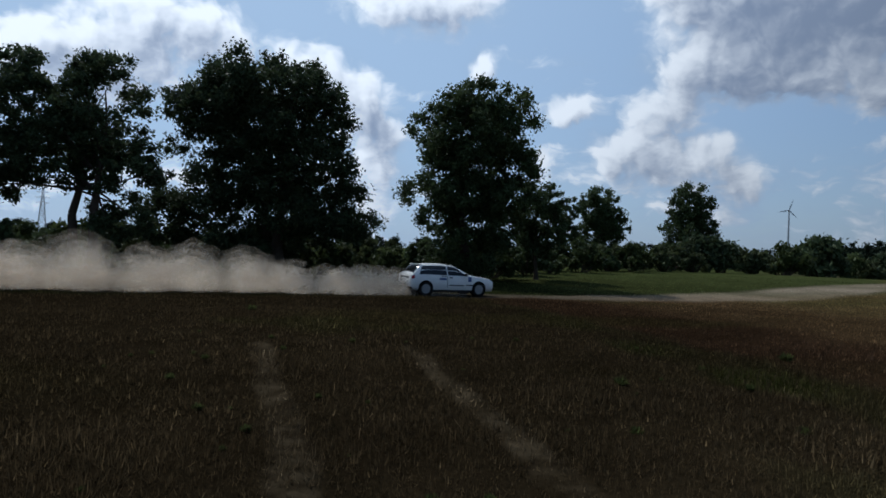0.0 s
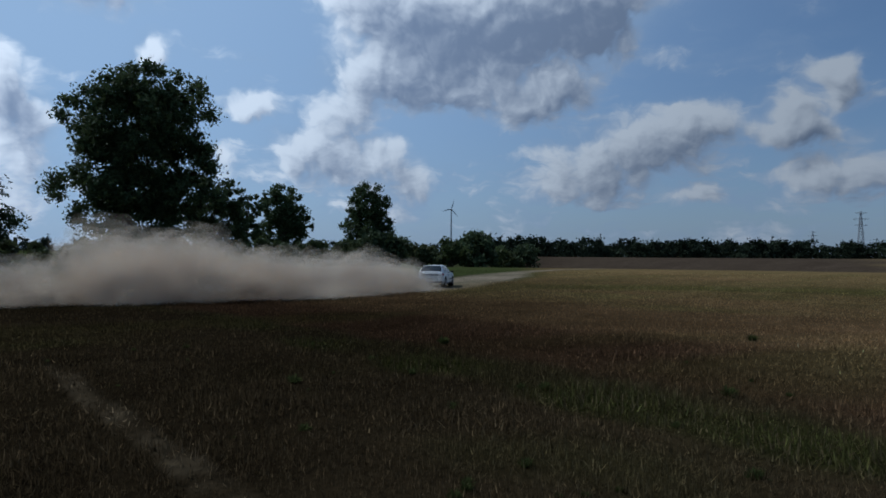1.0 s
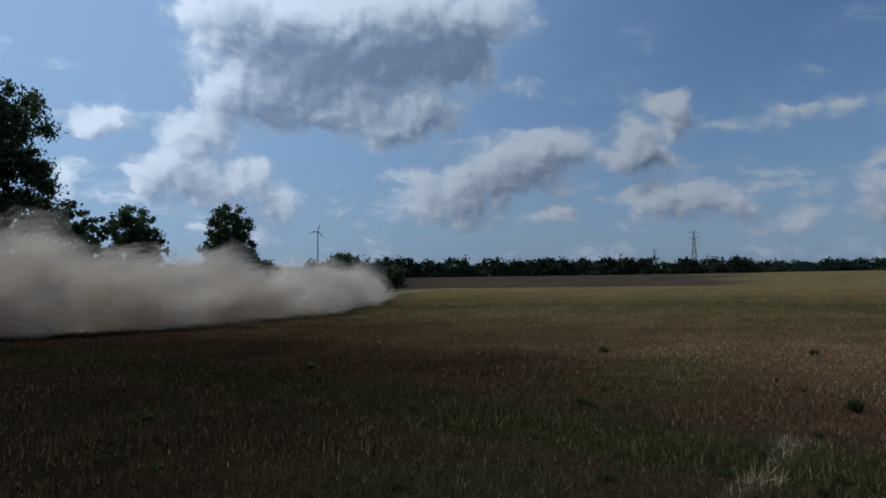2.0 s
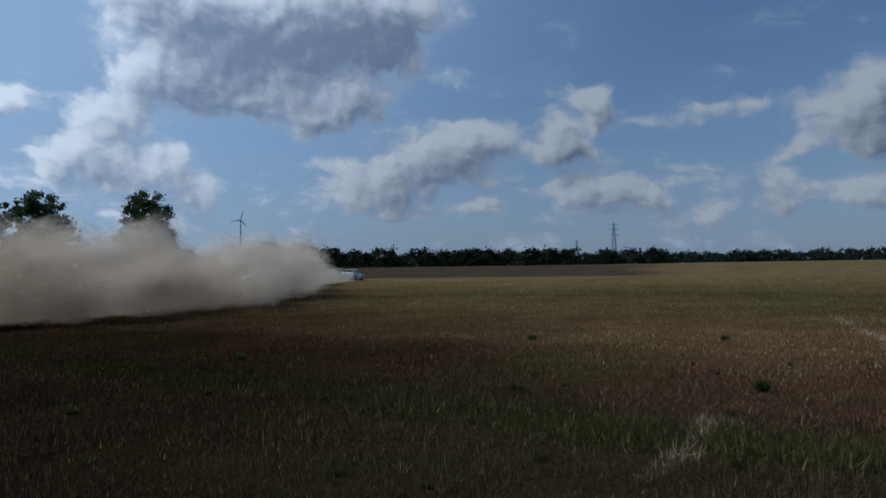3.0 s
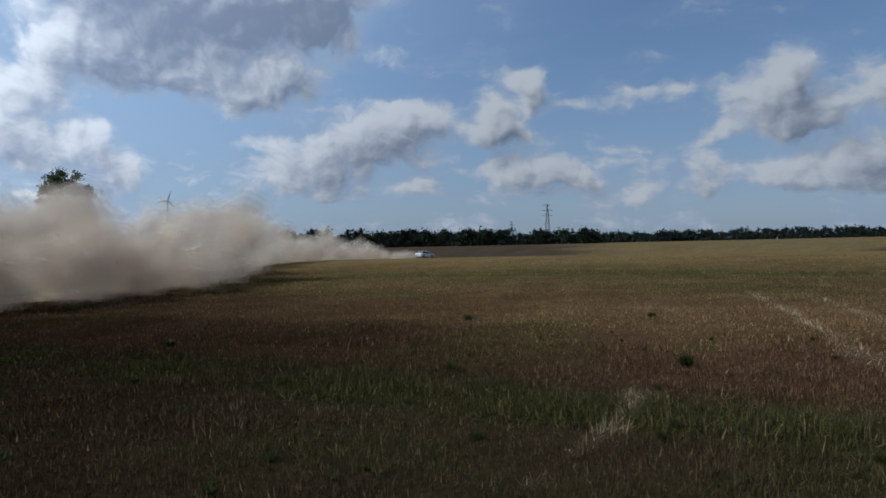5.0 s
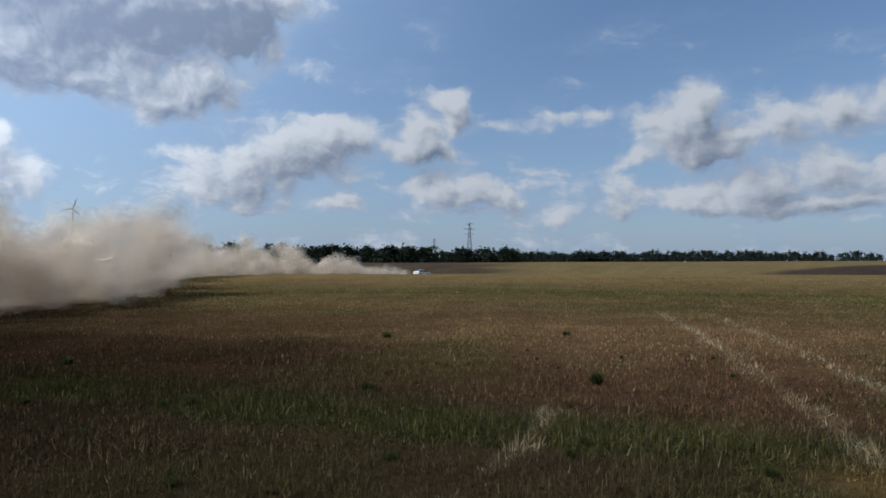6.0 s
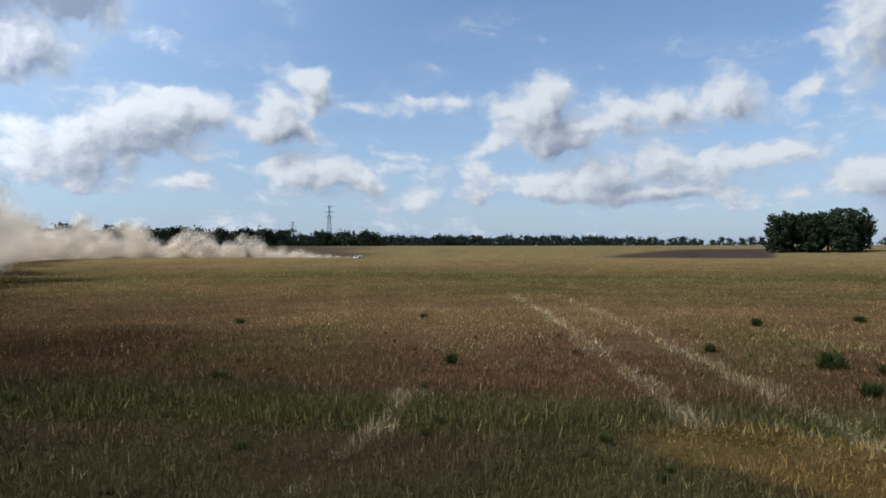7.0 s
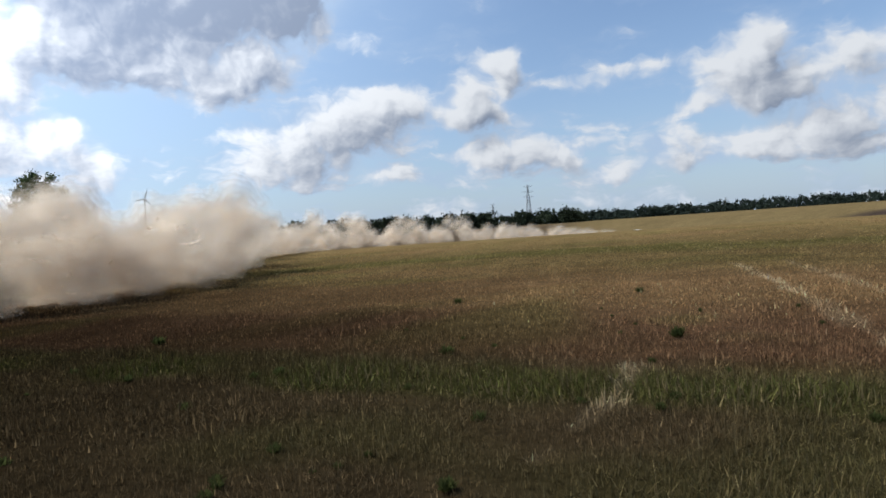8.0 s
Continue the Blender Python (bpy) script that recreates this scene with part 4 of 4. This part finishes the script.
    for x in (1.22, -1.35):
        for side in (1, -1):
            wheel = new("wheel")
            wheel.parent = car
            wheel.matrix_basis = pose(x, side * 0.765, 0.292)
            bm = bmesh.new()
            prof = [(0.195, -0.085), (0.25, -0.1), (0.283, -0.088), (0.292, -0.05), (0.292, 0.05), (0.283, 0.088), (0.25, 0.1), (0.195, 0.085)]
            rings = [[bm.verts.new((r * math.cos(k * math.pi / 14), yy, r * math.sin(k * math.pi / 14))) for r, yy in prof] for k in range(28)]
            for k in range(28):
                a, b = rings[k], rings[(k + 1) % 28]
                for i in range(len(prof)):
                    j = (i + 1) % len(prof)
                    bm.faces.new((a[i], a[j], b[j], b[i]))
            bmesh.ops.recalc_face_normals(bm, faces=bm.faces)
            part("tyre", bm, RUBBER, wheel)
            bm = bmesh.new()
            for k in range(6):
                box(bm, 0.075, 0.03, 0.17, pose(0, side * 0.088, 0) @ pose(0, 0, 0, 0, 60 * k, 0) @ pose(0, 0, 0.11), 0.008)
            bmesh.ops.create_cone(bm, cap_ends=True, segments=18, radius1=0.06, radius2=0.05, depth=0.05, matrix=pose(0, side * 0.09, 0, 90, 0, 0))
            bmesh.ops.create_cone(bm, cap_ends=True, segments=28, radius1=0.2, radius2=0.2, depth=0.03, matrix=pose(0, side * 0.084, 0, 90, 0, 0))
            part("rim", bm, RIM_MAT, wheel, "dusty pale six-spoke rim")
            wheels.append(wheel)
    tagged(car, "white three-door rally hatchback with blue stickers, driving fast", "car")
    return car, wheels


CAR, WHEELS = make_car()


# ---- dust ----
SHELLS = ((1.0, 0.03, 3), (0.92, 0.05, 3), (0.8, 0.09, 2), (0.63, 0.14, 2), (0.43, 0.18, 2))


def dust_mesh(seed):
    """A unit billow of dust: thin nested skins with round swellings, thicker towards the heart."""
    verts, faces, soft, count = [], [], [], 0
    shift = Vector((seed * 3.7, seed * 1.3, 0))
    for size, thick, fine in SHELLS:
        bm = bmesh.new()
        bmesh.ops.create_icosphere(bm, subdivisions=fine, radius=1)
        for v in bm.verts:
            d = v.co.normalized()
            swell = 0.78 + 0.6 * abs(noise.noise(d * 1.9 + shift)) + 0.22 * noise.noise(d * 0.9 - shift) + 0.42 * abs(noise.noise(d * 3.4 + shift))
            verts.append(d * (0.22 + 0.85 * swell) * size * (1 + 0.12 * noise.noise(d * 2.5 + shift + Vector((0, 0, size * 9)))))
        faces += [[count + v.index for v in f.verts] for f in bm.faces]
        soft += [thick] * len(bm.verts)
        count += len(bm.verts)
        bm.free()
    return mesh_from("puff", [tuple(v) for v in verts], faces, DUST, np.array(soft)[:, None] * np.ones(3), smooth=True)


PUFFS = [dust_mesh(50 + n) for n in range(6)]
WIND = (0.08, -0.25)  # metres a second
TRAIL = tagged(new("dust_trail"), "long billowing trail of pale tan dust behind the car", "dust", kind="stuff")
DUST_ROWS = []


def dust():
    """Billows along the car's way; each is thrown up as the car passes, then rises, spreads and drifts."""
    g = np.random.default_rng(900)
    t = -1.6
    while t < 7.9:
        x, y = (float(v) for v in way(t))
        near = t < 1.75
        # final heights, sizes and sideways spread of the billows of this place
        if near:
            up = 1 + (0.2 if t < 0.3 else 0.06) * math.sin(5.3 * t) + 0.1 * math.sin(11.7 * t + 1)
            stack = [(0.35, 0.9), (0.8, 1.0), (1.5 * up, 1.15)] if t < -0.05 else [(0.4, 1.2), (0.9, 1.3), (1.2, 1.35), (1.7 * up, 1.5), (2.4 * up, 1.6), (3.1 * up, 1.65)]
        else:
            up = 0.75 + 0.5 * abs(math.sin(4.1 * t)) + 0.25 * math.sin(9.3 * t)
            stack = [(0.7, 1.2), (1.3 * up, 1.25 + 0.25 * up), (2.5 * up, 1.2 + 0.4 * up)]
        for h, size in stack:
            ob = new("puff", PUFFS[int(g.integers(6))])
            ob.parent = TRAIL
            s = size * g.uniform(0.8, 1.2)
            ob.scale = (s, s, s * 0.92)
            # the sliding car throws its dust towards the inside of the field
            throw = g.random() ** 1.3 * float(np.interp(t, [-0.1, 0.1, 0.7, 1.1, 1.75, 1.8], [1.5, 3.5, 5.0, 9.0, 9.0, 0.3]))
            aside = float(np.interp(t, [0.9, 1.4, 1.75, 1.8], [0, 0.2, 0.4, 0]))
            DUST_ROWS.append((ob, t + float(np.interp(t, [0.3, 0.8, 1.75, 1.8], [0.0, 0.07, 0.1, 0.04])), x, y, h * g.uniform(0.75, 1.3), s, g.normal(aside, 0.6) - throw * 0.35, g.normal(0, 0.6) - throw, g.uniform(0, 360), g.uniform(-14, 14)))
        t += (0.088 if near else 0.112) * g.uniform(0.8, 1.2)


dust()


# ---- what moves ----
def motions():
    rows = []
    for k in range(0, 81):
        t = k / 10
        x, y = (float(v) for v in way(t))
        x1, y1 = (float(v) for v in way(min(t + 0.05, 8.0)))
        x0, y0 = (float(v) for v in way(t - 0.05))
        z = float(height(x, y))
        slide = float(np.interp(t, [0.0, 0.25, 0.5, 0.75, 1.1, 1.6, 2.4], [8, 13, 17, 16, 12, 6, 0]))  # the tail hangs out in the bend
        up = math.degrees(math.atan2(float(height(x1, y1)) - float(height(x0, y0)), math.hypot(x1 - x0, y1 - y0)))
        rows.append((t, pose(x, y, z + 0.012 * math.sin(9 * t), 1.2 * math.sin(5 * t), -up + 0.8 * math.sin(7 * t), math.degrees(math.atan2(y1 - y0, x1 - x0)) + slide)))
    walk(CAR, rows)
    for wheel in WHEELS:
        p = wheel.matrix_basis.translation.copy()
        walk(wheel, [(k / 15, pose(p.x, p.y, p.z, 0, 80 * k % 360, 0)) for k in range(121)])
    for ob, born, x, y, h, s, sx, sy, turn, spin in DUST_ROWS:
        z0 = float(height(x, y))
        hidden = z0 - 1.15 * s - 0.4
        out = []
        for t in sorted({0.0, 8.0, max(0.0, born - 0.04), *(min(8.0, max(0.0, born + a)) for a in (0.1, 0.4, 0.9, 1.8, 3.2, 5.0))}):
            age = t - born
            if age <= 0:
                m = pose(x, y, hidden, 0, 0, turn)
            else:
                grow = 1 - math.exp(-((age / (1.8 if born < 1.75 else 1.0)) ** 1.4))
                if born < 1.8:  # spinning wheels throw it up at once, most of all in the slide
                    share = 0.4 if born > 0.7 else 0.28
                    grow = share * (1 - math.exp(-age / 0.15)) + (1 - share) * grow
                z = z0 - s + (0.62 + 0.1 * s) * min(age / 0.1, 1) + (h + 0.55 * s) * grow
                m = pose(x + WIND[0] * age + sx * grow, y + WIND[1] * age + sy * grow, z, 0, 0, turn + spin * age)
            if out and frame(t) == frame(out[-1][0]):
                continue
            out.append((t, m))
        walk(ob, out)


motions()
